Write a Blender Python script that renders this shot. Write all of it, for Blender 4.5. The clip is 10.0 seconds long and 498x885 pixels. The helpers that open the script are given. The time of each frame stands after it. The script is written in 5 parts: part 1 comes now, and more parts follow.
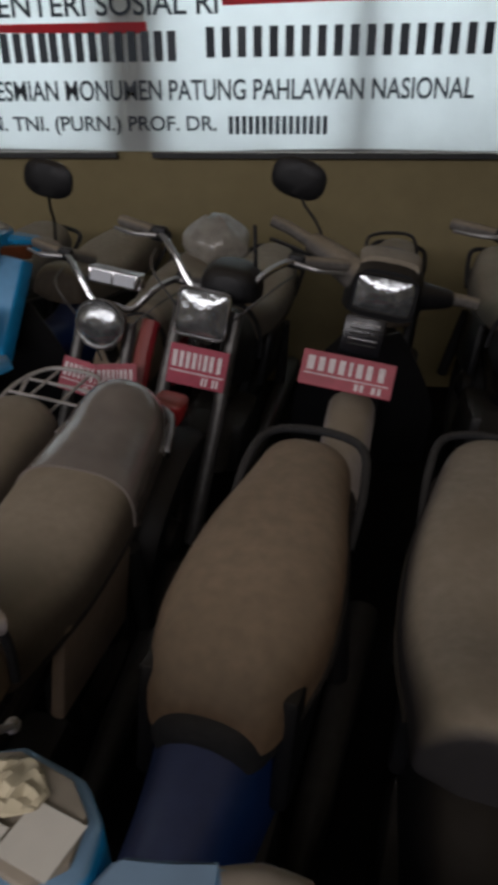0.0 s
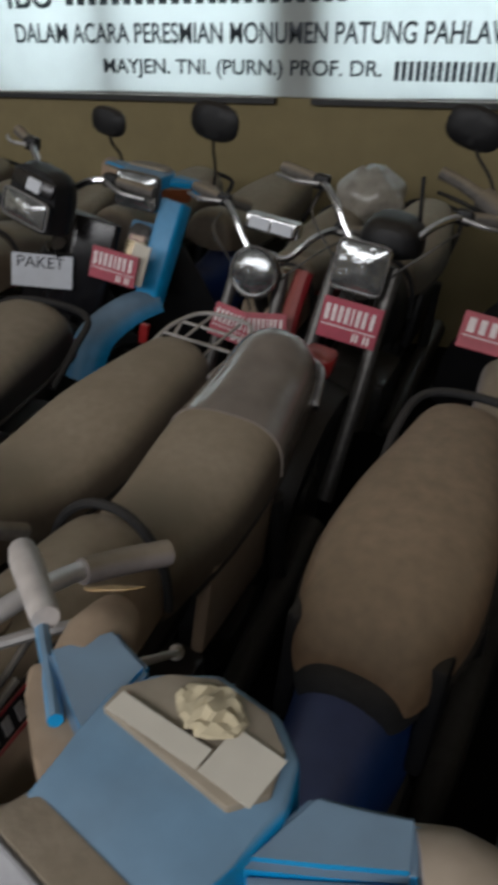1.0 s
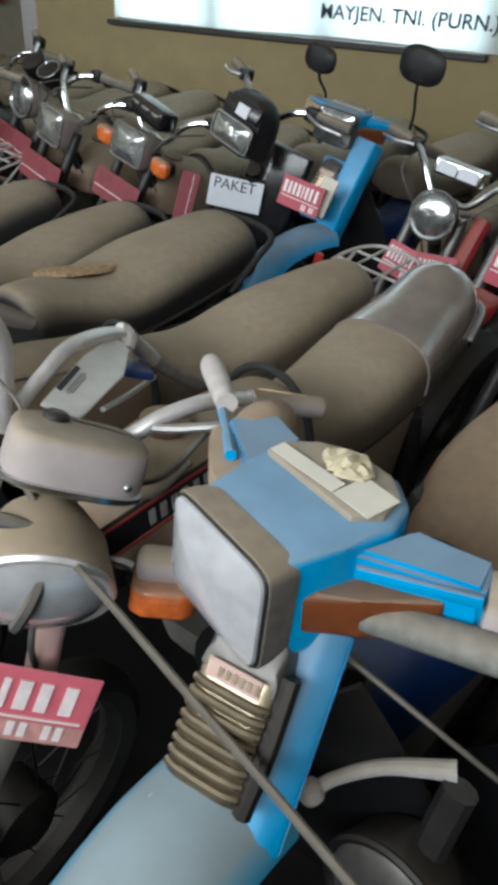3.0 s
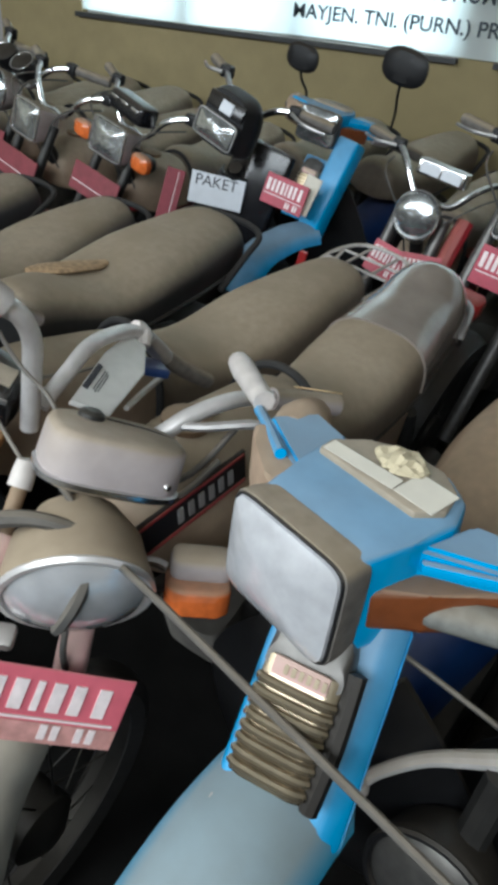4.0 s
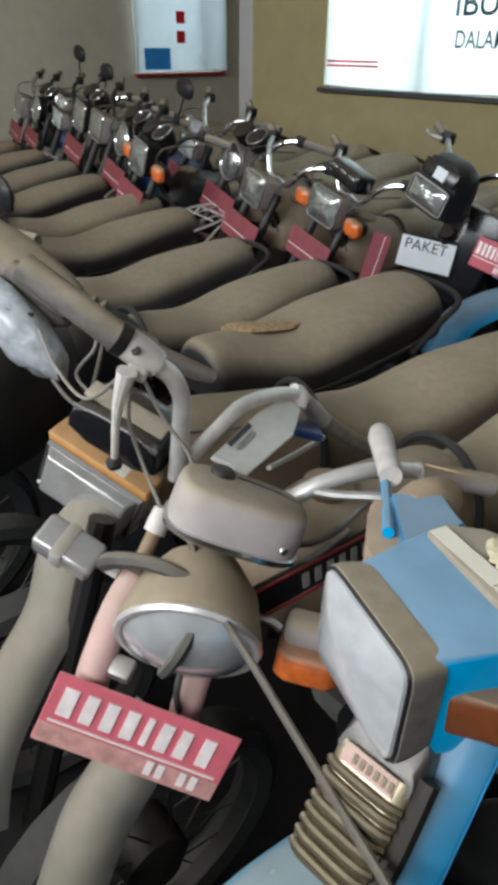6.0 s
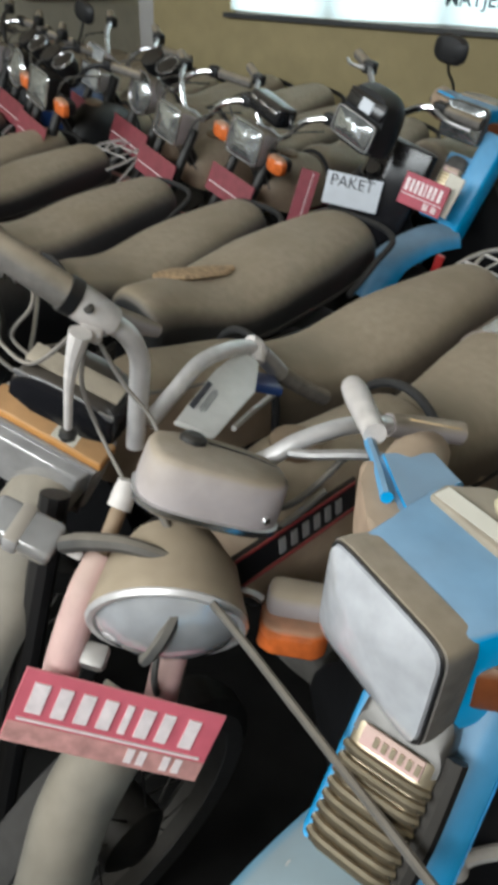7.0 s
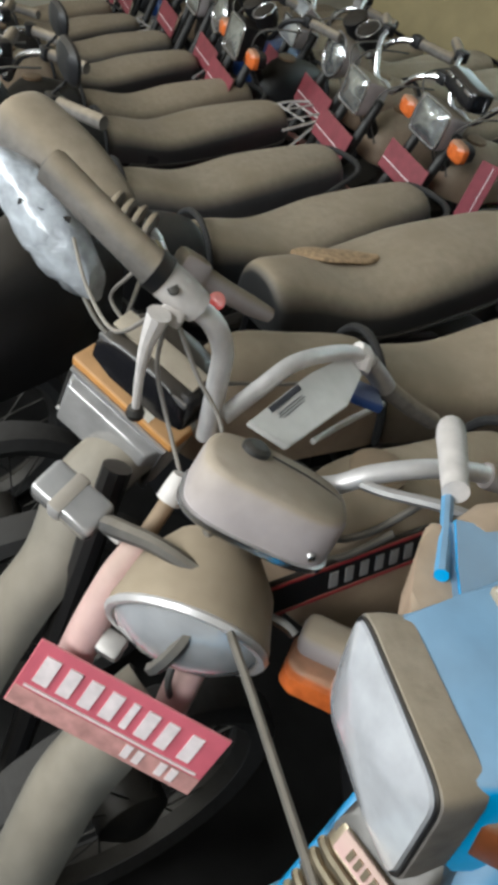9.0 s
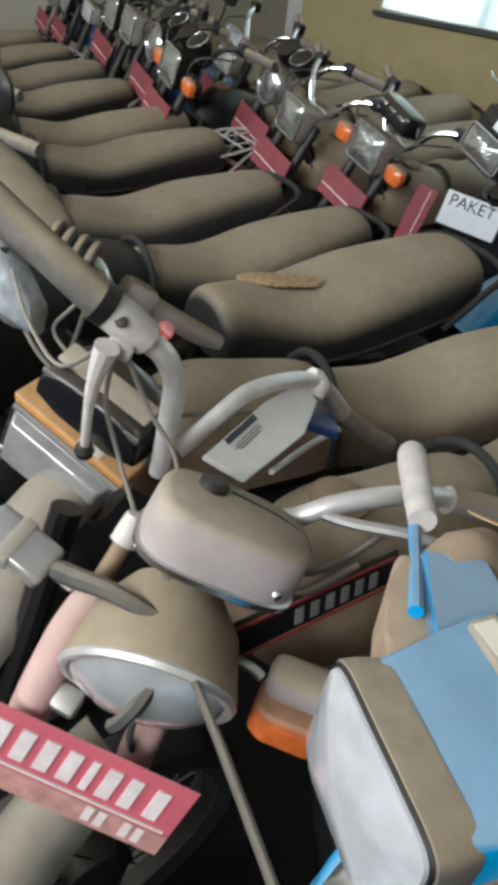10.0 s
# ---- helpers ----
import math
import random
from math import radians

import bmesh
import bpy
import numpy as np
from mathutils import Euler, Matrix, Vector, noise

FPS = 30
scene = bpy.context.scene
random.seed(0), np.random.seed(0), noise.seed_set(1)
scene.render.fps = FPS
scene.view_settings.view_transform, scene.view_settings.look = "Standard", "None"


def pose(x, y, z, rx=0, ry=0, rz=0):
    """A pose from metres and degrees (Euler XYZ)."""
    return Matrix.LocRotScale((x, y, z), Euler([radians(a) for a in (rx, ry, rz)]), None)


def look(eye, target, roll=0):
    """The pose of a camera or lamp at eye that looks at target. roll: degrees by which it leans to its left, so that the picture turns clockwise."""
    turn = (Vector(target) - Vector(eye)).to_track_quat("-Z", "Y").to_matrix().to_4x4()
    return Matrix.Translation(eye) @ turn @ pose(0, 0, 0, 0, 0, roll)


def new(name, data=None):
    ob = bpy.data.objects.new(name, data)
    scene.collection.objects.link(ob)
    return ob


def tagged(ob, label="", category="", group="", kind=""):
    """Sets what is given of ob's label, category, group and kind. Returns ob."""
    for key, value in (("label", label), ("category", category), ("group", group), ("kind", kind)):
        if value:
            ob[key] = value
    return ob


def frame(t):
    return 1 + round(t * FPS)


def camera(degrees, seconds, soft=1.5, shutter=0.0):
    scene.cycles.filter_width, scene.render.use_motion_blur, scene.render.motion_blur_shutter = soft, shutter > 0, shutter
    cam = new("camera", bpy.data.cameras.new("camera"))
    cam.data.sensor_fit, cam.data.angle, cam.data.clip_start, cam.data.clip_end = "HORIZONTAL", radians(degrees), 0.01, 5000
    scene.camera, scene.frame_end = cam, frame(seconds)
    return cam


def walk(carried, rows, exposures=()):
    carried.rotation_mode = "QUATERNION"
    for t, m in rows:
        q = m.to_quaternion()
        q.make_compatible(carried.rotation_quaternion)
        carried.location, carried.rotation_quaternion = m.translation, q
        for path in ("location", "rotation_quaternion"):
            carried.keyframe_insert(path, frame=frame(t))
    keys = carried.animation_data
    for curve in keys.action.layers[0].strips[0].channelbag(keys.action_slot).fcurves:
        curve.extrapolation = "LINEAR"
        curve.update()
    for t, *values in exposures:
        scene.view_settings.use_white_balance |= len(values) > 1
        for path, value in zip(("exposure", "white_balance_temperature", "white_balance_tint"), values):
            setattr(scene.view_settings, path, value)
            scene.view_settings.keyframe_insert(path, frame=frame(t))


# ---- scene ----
cam = camera(38.9, 10.0, soft=4.8, shutter=0.5)
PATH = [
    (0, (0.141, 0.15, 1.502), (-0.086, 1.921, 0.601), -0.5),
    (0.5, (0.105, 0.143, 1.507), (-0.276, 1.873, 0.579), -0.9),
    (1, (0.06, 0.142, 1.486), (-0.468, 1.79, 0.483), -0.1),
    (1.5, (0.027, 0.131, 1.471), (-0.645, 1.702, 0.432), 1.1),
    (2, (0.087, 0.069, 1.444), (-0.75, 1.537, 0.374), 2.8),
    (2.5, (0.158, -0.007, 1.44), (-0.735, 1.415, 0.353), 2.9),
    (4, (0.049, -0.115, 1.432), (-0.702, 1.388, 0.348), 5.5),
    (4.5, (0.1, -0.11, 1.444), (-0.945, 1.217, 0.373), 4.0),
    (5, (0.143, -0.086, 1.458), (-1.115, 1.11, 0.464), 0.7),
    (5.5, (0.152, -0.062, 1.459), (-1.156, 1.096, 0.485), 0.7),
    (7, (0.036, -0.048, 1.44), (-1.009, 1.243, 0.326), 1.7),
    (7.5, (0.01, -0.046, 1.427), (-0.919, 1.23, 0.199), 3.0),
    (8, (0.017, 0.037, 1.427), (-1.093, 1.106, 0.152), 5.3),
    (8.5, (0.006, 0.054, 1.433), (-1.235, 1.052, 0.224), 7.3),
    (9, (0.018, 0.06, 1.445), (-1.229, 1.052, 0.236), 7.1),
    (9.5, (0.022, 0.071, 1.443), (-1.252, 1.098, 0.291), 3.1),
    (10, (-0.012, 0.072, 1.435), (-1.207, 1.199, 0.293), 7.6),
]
EXPOSURES = [(0.0, -1.52, 6350, 20), (0.6, -1.52, 6300, 17), (1.2, -0.9, 6250, 13), (2.0, -0.3, 6150, 11), (4.0, -0.12, 5800, 6), (5.5, -0.1, 5950, 7), (7.5, -0.02, 6050, 7), (9.0, 0.04, 6000, 7), (10.0, 0.04, 6050, 8)]
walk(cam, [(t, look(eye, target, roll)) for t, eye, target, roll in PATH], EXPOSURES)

# ---- light ----
world = bpy.data.worlds.new("world")
scene.world = world
world.use_nodes = True
wn = world.node_tree.nodes
sky = wn.new("ShaderNodeTexSky")
sky.sky_type, sky.sun_disc = "NISHITA", False
sky.sun_elevation, sky.sun_rotation = radians(40), radians(150)
world.node_tree.links.new(sky.outputs[0], wn["Background"].inputs[0])
wn["Background"].inputs[1].default_value = 0.12


def area_light(name, m, sx, sy, watts, colour):
    d = bpy.data.lights.new(name, "AREA")
    d.shape, d.size, d.size_y, d.energy, d.color = "RECTANGLE", sx, sy, watts, colour
    ob = new(name, d)
    ob.matrix_world = m
    return ob


# daylight that comes in through the long openings of the front wall, behind the camera
area_light("front_opening_light", look((-2.2, -1.9, 2.62), (-2.2, 1.6, 0.3)), 7.0, 0.95, 300, (0.98, 0.98, 0.94))
# sky light behind the hung banners
area_light("window_light", look((-1.3, 4.6, 1.95), (-1.3, 0.0, 1.95)), 5.4, 1.4, 245, (0.86, 0.98, 0.97))
area_light("window_light_far", look((-6.75, 4.7, 1.95), (0.0, 4.7, 1.95)), 1.2, 1.4, 22, (0.86, 0.95, 1.0))


# ---- materials ----
def material(name, colour, rough=0.6, metal=0.0, grain=0.15, scale=30.0, bump=0.1, dust=0.0, coat=0.0, trans=0.0, emit=0.0, blotch=0.25, spec=0.5):
    """Base colour with fine grain and larger blotches, and dust that settles on faces that look up."""
    m = bpy.data.materials.new(name)
    m.use_nodes = True
    n, l = m.node_tree.nodes, m.node_tree.links
    b = n["Principled BSDF"]
    co = n.new("ShaderNodeTexCoord")
    fine = n.new("ShaderNodeTexNoise")
    fine.inputs["Scale"].default_value, fine.inputs["Detail"].default_value = scale, 6
    big = n.new("ShaderNodeTexNoise")
    big.inputs["Scale"].default_value, big.inputs["Detail"].default_value = scale / 9, 4
    info = n.new("ShaderNodeObjectInfo")
    off = n.new("ShaderNodeVectorMath")
    off.operation = "SCALE"
    comb = n.new("ShaderNodeCombineXYZ")
    for k in range(3):
        l.new(info.outputs["Random"], comb.inputs[k])
    l.new(comb.outputs[0], off.inputs[0])
    off.inputs["Scale"].default_value = 7.0
    add = n.new("ShaderNodeVectorMath")
    l.new(co.outputs["Object"], add.inputs[0])
    l.new(off.outputs[0], add.inputs[1])
    for t in (fine, big):
        l.new(add.outputs[0], t.inputs["Vector"])

    def mixed(fac, a, c):
        x = n.new("ShaderNodeMix")
        x.data_type = "RGBA"
        for sock, v in ((x.inputs[0], fac), (x.inputs[6], a), (x.inputs[7], c)):
            if hasattr(v, "links"):
                l.new(v, sock)
            elif isinstance(v, (int, float)):
                sock.default_value = v
            else:
                sock.default_value = (*v, 1)
        return x.outputs[2]

    def ramp(src, a, c):
        r = n.new("ShaderNodeMapRange")
        r.inputs[1].default_value, r.inputs[2].default_value = a, c
        l.new(src, r.inputs[0])
        return r.outputs[0]

    dark = tuple(v * (1 - grain * 1.6) for v in colour)
    light = tuple(min(1, v * (1 + grain)) for v in colour)
    col = mixed(ramp(fine.outputs[0], 0.3, 0.7), dark, light)
    stained = tuple(v * (1 - blotch) for v in colour)
    big_r = ramp(big.outputs[0], 0.35, 0.7)
    col = mixed(big_r, col, mixed(0.5, stained, col))
    if dust > 0:
        geo = n.new("ShaderNodeNewGeometry")
        sep = n.new("ShaderNodeSeparateXYZ")
        l.new(geo.outputs["Normal"], sep.inputs[0])
        up = ramp(sep.outputs["Z"], 0.2, 0.74)
        mul = n.new("ShaderNodeMath")
        mul.operation = "MULTIPLY"
        l.new(up, mul.inputs[0])
        var = n.new("ShaderNodeMapRange")
        l.new(big.outputs[0], var.inputs[0])
        var.inputs[1].default_value, var.inputs[2].default_value = 0.3, 0.65
        var.inputs[3].default_value, var.inputs[4].default_value = dust * 0.75, dust
        l.new(var.outputs[0], mul.inputs[1])
        dcol = mixed(ramp(fine.outputs[0], 0.3, 0.7), (0.272, 0.215, 0.146), (0.325, 0.262, 0.184))
        dcol = mixed(ramp(big.outputs[0], 0.42, 0.66), dcol, (0.226, 0.177, 0.117))
        col = mixed(mul.outputs[0], col, dcol)
        rr = n.new("ShaderNodeMapRange")
        l.new(mul.outputs[0], rr.inputs[0])
        rr.inputs[3].default_value, rr.inputs[4].default_value = rough, 0.9
        l.new(rr.outputs[0], b.inputs["Roughness"])
        if metal > 0:
            mr = n.new("ShaderNodeMapRange")
            l.new(mul.outputs[0], mr.inputs[0])
            mr.inputs[3].default_value, mr.inputs[4].default_value = metal, 0.0
            l.new(mr.outputs[0], b.inputs["Metallic"])
    else:
        rr = n.new("ShaderNodeMapRange")
        l.new(big_r, rr.inputs[0])
        rr.inputs[3].default_value, rr.inputs[4].default_value = max(0.02, rough - 0.08), min(1, rough + 0.12)
        l.new(rr.outputs[0], b.inputs["Roughness"])
        b.inputs["Metallic"].default_value = metal
    l.new(col, b.inputs["Base Color"])
    b.inputs["Coat Weight"].default_value = coat
    b.inputs["Transmission Weight"].default_value = trans
    if emit:
        l.new(col, b.inputs["Emission Color"])
        b.inputs["Emission Strength"].default_value = emit
    b.inputs["Specular IOR Level"].default_value = spec
    if bump:
        bp = n.new("ShaderNodeBump")
        bp.inputs["Strength"].default_value, bp.inputs["Distance"].default_value = bump, 0.004
        l.new(fine.outputs[0], bp.inputs["Height"])
        l.new(bp.outputs[0], b.inputs["Normal"])
    return m


M = {
    "wall": material("wall", (0.29, 0.235, 0.12), 0.9, scale=9, grain=0.06, bump=0.25, blotch=0.22),
    "wallpale": material("wallpale", (0.52, 0.48, 0.375), 0.9, scale=9, grain=0.06, bump=0.25, blotch=0.2),
    # floor is near-black: the shade between the packed bikes is in its colour
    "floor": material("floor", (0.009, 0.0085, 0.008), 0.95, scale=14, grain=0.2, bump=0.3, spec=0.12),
    # unseen ceiling, greyed so that it bounces less light onto the bikes
    "ceiling": material("ceiling", (0.27, 0.26, 0.23), 0.95, scale=8, grain=0.05),
    "sill": material("sill", (0.03, 0.03, 0.03), 0.6, scale=20, dust=0.5),
    "frame": material("frame", (0.23, 0.22, 0.22), 0.6, scale=20, dust=0.3),
    "seat_brown": material("seat_brown", (0.105, 0.08, 0.056), 0.65, scale=48, grain=0.10, bump=0.05, dust=0.93),
    "seat_grey": material("seat_grey", (0.035, 0.032, 0.032), 0.5, scale=48, grain=0.10, bump=0.05, dust=0.9),
    "seat_black": material("seat_black", (0.016, 0.016, 0.016), 0.4, scale=48, grain=0.10, bump=0.05, dust=0.93),
    "pad": material("pad", (0.20, 0.168, 0.145), 0.16, scale=14, grain=0.15, bump=0.5, dust=0.14, coat=0.8),
    "tank_tan": material("tank_tan", (0.29, 0.21, 0.145), 0.5, scale=40, grain=0.08, bump=0.06, dust=0.97),
    "rubber": material("rubber", (0.125, 0.112, 0.10), 0.75, scale=60, grain=0.2, bump=0.3, dust=0.9),
    "black": material("black", (0.008, 0.008, 0.009), 0.5, scale=40, dust=0.10, spec=0.3),
    "blackgloss": material("blackgloss", (0.010, 0.010, 0.012), 0.22, scale=40, dust=0.15),
    "blue": material("blue", (0.004, 0.30, 0.62), 0.33, scale=25, grain=0.08, bump=0.03, dust=0.66, blotch=0.12),
    "bluedark": material("bluedark", (0.008, 0.036, 0.14), 0.4, scale=25, grain=0.1, bump=0.03, dust=0.2),
    "red": material("red", (0.30, 0.022, 0.03), 0.35, scale=25, grain=0.1, bump=0.03, dust=0.45),
    "plate": material("plate", (0.60, 0.12, 0.165), 0.5, scale=30, grain=0.08, bump=0.06, dust=0.35),
    "platetext": material("platetext", (0.78, 0.68, 0.68), 0.5, scale=60, grain=0.1, bump=0.05, dust=0.2),
    "chrome": material("chrome", (0.72, 0.71, 0.72), 0.2, 1.0, scale=50, grain=0.1, bump=0.05, dust=0.2),
    "silver": material("silver", (0.42, 0.41, 0.41), 0.35, 0.8, scale=50, grain=0.1, bump=0.06, dust=0.35),
    "paleplastic": material("paleplastic", (0.42, 0.40, 0.39), 0.5, scale=40, grain=0.1, bump=0.05, dust=0.6),
    "taupe": material("taupe", (0.36, 0.315, 0.31), 0.55, scale=40, grain=0.06, bump=0.06, dust=0.95, blotch=0.1),
    "orange": material("orange", (0.62, 0.14, 0.03), 0.25, scale=60, grain=0.2, bump=0.15, dust=0.75, coat=0.4),
    "amberdusty": material("amberdusty", (0.52, 0.25, 0.075), 0.5, scale=40, grain=0.1, bump=0.08, dust=0.4),
    "redlens": material("redlens", (0.40, 0.03, 0.03), 0.25, scale=60, grain=0.15, bump=0.1, dust=0.35, coat=0.3),
    "lens": material("lens", (0.66, 0.68, 0.70), 0.16, 0.6, scale=22, grain=0.12, bump=0.35, blotch=0.35),
    "lensdusty": material("lensdusty", (0.52, 0.52, 0.54), 0.25, 0.25, scale=40, grain=0.12, bump=0.12, blotch=0.35, coat=0.7),
    # dark with little dust, so shade low among the bikes is in the colour
    "engine": material("engine", (0.03, 0.029, 0.028), 0.5, 0.5, scale=40, dust=0.10),
    "whiteplastic": material("whiteplastic", (0.66, 0.64, 0.61), 0.4, scale=40, grain=0.06, bump=0.05, dust=0.15),
    "seat_tan": material("seat_tan", (0.20, 0.125, 0.07), 0.7, scale=40, grain=0.14, bump=0.05, dust=0.45, blotch=0.4),
    "bluedusty": material("bluedusty", (0.004, 0.26, 0.46), 0.45, scale=20, grain=0.1, bump=0.04, dust=0.74, blotch=0.2),
    "capmetal": material("capmetal", (0.12, 0.115, 0.11), 0.42, 0.6, scale=50, grain=0.2, bump=0.08, dust=0.08),
    "lensmilky": material("lensmilky", (0.60, 0.60, 0.62), 0.22, 0.45, scale=24, grain=0.12, bump=0.15, blotch=0.35, coat=0.8),
    "leverdull": material("leverdull", (0.17, 0.17, 0.155), 0.7, scale=70, grain=0.3, bump=0.25, dust=0.4),
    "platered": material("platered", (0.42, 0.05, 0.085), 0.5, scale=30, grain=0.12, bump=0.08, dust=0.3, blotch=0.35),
    "lensclear": material("lensclear", (0.40, 0.385, 0.375), 0.2, 0.35, scale=22, grain=0.15, bump=0.35, blotch=0.4, coat=0.7),
    "paper": material("paper", (0.58, 0.54, 0.46), 0.85, scale=30, grain=0.05, bump=0.1, blotch=0.15),
    "whitepaper": material("whitepaper", (0.62, 0.64, 0.68), 0.8, scale=30, grain=0.04, bump=0.1, blotch=0.1),
    "ink": material("ink", (0.05, 0.05, 0.06), 0.8, scale=30),
    "foam": material("foam", (0.30, 0.20, 0.11), 0.95, scale=80, grain=0.3, bump=0.5),
    "darkpink": material("darkpink", (0.58, 0.37, 0.35), 0.45, scale=30, grain=0.1, dust=0.6),
    "grille": material("grille", (0.50, 0.42, 0.30), 0.26, 0.95, scale=40, grain=0.15, bump=0.08, dust=0.12),
    "mirror": material("mirror", (0.8, 0.8, 0.8), 0.05, 1.0, scale=20, grain=0.02, bump=0.0, blotch=0.05),
    "amberbrown": material("amberbrown", (0.17, 0.05, 0.016), 0.35, scale=60, grain=0.15, bump=0.1, dust=0.6),
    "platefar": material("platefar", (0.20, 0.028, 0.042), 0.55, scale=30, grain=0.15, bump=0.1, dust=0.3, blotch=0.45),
    # dust held back here too, in place of shade around the wheels
    "tyre": material("tyre", (0.012, 0.012, 0.013), 0.85, scale=60, grain=0.2, bump=0.3, dust=0.06),
    "lensbright": material("lensbright", (0.50, 0.52, 0.53), 0.17, 0.85, scale=34, grain=0.25, bump=1.0, blotch=0.6, coat=0.8),
    "fendergrey": material("fendergrey", (0.13, 0.125, 0.11), 0.5, scale=30, grain=0.12, bump=0.06, dust=0.55),
    "wire": material("wire", (0.06, 0.057, 0.054), 0.6, scale=50, dust=0.32),
    "bag": material("bag", (0.36, 0.33, 0.28), 0.3, scale=25, grain=0.15, bump=0.5, coat=0.5),
    "wrap": material("wrap", (0.42, 0.44, 0.47), 0.22, scale=45, grain=0.25, bump=1.0, coat=0.6),
    "oldpaper": material("oldpaper", (0.50, 0.43, 0.29), 0.85, scale=30, grain=0.08, bump=0.2, blotch=0.2),
    "alloy": material("alloy", (0.60, 0.555, 0.53), 0.5, 0.1, scale=45, grain=0.12, bump=0.08, dust=0.25),
    "cablegrey": material("cablegrey", (0.17, 0.155, 0.14), 0.6, scale=50, dust=0.4),
    "satin": material("satin", (0.72, 0.69, 0.68), 0.36, 0.55, scale=50, grain=0.08, bump=0.05, dust=0.15),
    "plateworn": material("plateworn", (0.55, 0.27, 0.25), 0.7, scale=45, grain=0.25, bump=0.15, dust=0.5, blotch=0.4),
    "dusttan": material("dusttan", (0.34, 0.24, 0.165), 0.85, scale=40, grain=0.12, bump=0.15, dust=0.4, blotch=0.25),
    "peel": material("peel", (0.55, 0.36, 0.16), 0.5, scale=40, grain=0.1, bump=0.1),
    "dusttop": material("dusttop", (0.29, 0.245, 0.185), 0.9, scale=45, grain=0.12, bump=0.2, blotch=0.2),
}


# ---- geometry ----
def finish(bm, smooth=True):
    bmesh.ops.recalc_face_normals(bm, faces=bm.faces)
    for f in bm.faces:
        f.smooth = smooth
    return bm


def part(name, bm, mat, parent=None, label="", sharp=35.0, inworld=False):
    """Links a bmesh as one mesh object, under a thing or a part where one is given."""
    me = bpy.data.meshes.new(name)
    if inworld and parent is not None:
        top = parent
        while top.parent is not None:
            top = top.parent
        bm.transform(top.matrix_world.inverted())
    finish(bm)
    bm.to_mesh(me)
    bm.free()
    me.set_sharp_from_angle(angle=radians(sharp))
    me.materials.append(M[mat] if isinstance(mat, str) else mat)
    ob = new(name, me)
    if parent is not None:
        ob.parent = parent
    if label:
        ob["label"] = label
    return ob


def box(sx, sy, sz, m=None, bevel=0.0, seg=2, bm=None, taper=None):
    out = bm or bmesh.new()
    made = bmesh.ops.create_cube(out, size=1.0)["verts"]
    for v in made:
        k = 1.0
        if taper:
            k = taper if v.co.z > 0 else 1.0
        v.co = Vector((v.co.x * sx * k, v.co.y * sy * k, v.co.z * sz))
    if bevel:
        edges = list({e for v in made for e in v.link_edges})
        res = bmesh.ops.bevel(out, geom=edges, offset=bevel, segments=seg, profile=0.5, affect="EDGES")
        made = list({v for f in res["faces"] for v in f.verts} | {v for v in made if v.is_valid})
    if m is not None:
        bmesh.ops.transform(out, matrix=m, verts=made)
    return out


def spline(points, n=6):
    """A smooth line through the points."""
    p = [Vector(q) for q in points]
    if len(p) < 3:
        return p
    out = []
    for i in range(len(p) - 1):
        a, b, c, d = p[max(0, i - 1)], p[i], p[i + 1], p[min(len(p) - 1, i + 2)]
        for k in range(n):
            t = k / n
            out.append(0.5 * ((2 * b) + (c - a) * t + (2 * a - 5 * b + 4 * c - d) * t * t + (3 * b - a - 3 * c + d) * t**3))
    return out + [p[-1]]


def rings(bm, loops, cap=True, closed=False):
    vs = [[bm.verts.new(q) for q in loop] for loop in loops]
    n = len(vs[0])
    last = len(vs) if closed else len(vs) - 1
    for i in range(last):
        a, b = vs[i], vs[(i + 1) % len(vs)]
        for k in range(n):
            bm.faces.new((a[k], a[(k + 1) % n], b[(k + 1) % n], b[k]))
    if cap and not closed:
        bm.faces.new(vs[0])
        bm.faces.new(vs[-1])
    return bm


def tube(points, r, sides=10, bm=None, n=6, closed=False):
    """A round bar along a smooth line; r is one radius or one for each point given."""
    out = bm or bmesh.new()
    line = spline(points, n) if n > 1 else [Vector(q) for q in points]
    count = len(line)
    if isinstance(r, (list, tuple)):
        rad = [float(np.interp(i / (count - 1) * (len(r) - 1), range(len(r)), r)) for i in range(count)]
    else:
        rad = [r] * count
    loops, side = [], None
    for i, q in enumerate(line):
        way = (line[min(count - 1, i + 1)] - line[max(0, i - 1)]).normalized()
        if side is None:
            side = way.orthogonal().normalized()
        side = (side - way * side.dot(way)).normalized()
        up = way.cross(side)
        loops.append([q + rad[i] * (math.cos(a) * side + math.sin(a) * up) for a in (2 * math.pi * k / sides for k in range(sides))])
    return rings(out, loops, closed=closed)


def lathe(profile, m=None, seg=24, bm=None, sx=1.0, sy=1.0, power=2.0):
    """Rings of radius r at height z, round the z axis; power over 2 squares them off."""
    out = bm or bmesh.new()
    loops = []
    for r, z in profile:
        loop = []
        for k in range(seg):
            a = 2 * math.pi * k / seg
            c, s = math.cos(a), math.sin(a)
            x = math.copysign(abs(c) ** (2 / power), c) * r * sx
            y = math.copysign(abs(s) ** (2 / power), s) * r * sy
            q = Vector((x, y, z))
            loop.append(m @ q if m is not None else q)
        loops.append(loop)
    return rings(out, loops)


def slab(points, thick, m=None, bevel=0.0):
    """A flat outline in x and z, thick along y."""
    bm = bmesh.new()
    rings(bm, [[Vector((x, -thick / 2, z)) for x, z in points], [Vector((x, thick / 2, z)) for x, z in points]])
    if bevel:
        bmesh.ops.bevel(bm, geom=list(bm.edges), offset=bevel, segments=2, affect="EDGES")
    if m is not None:
        bm.transform(m)
    return bm


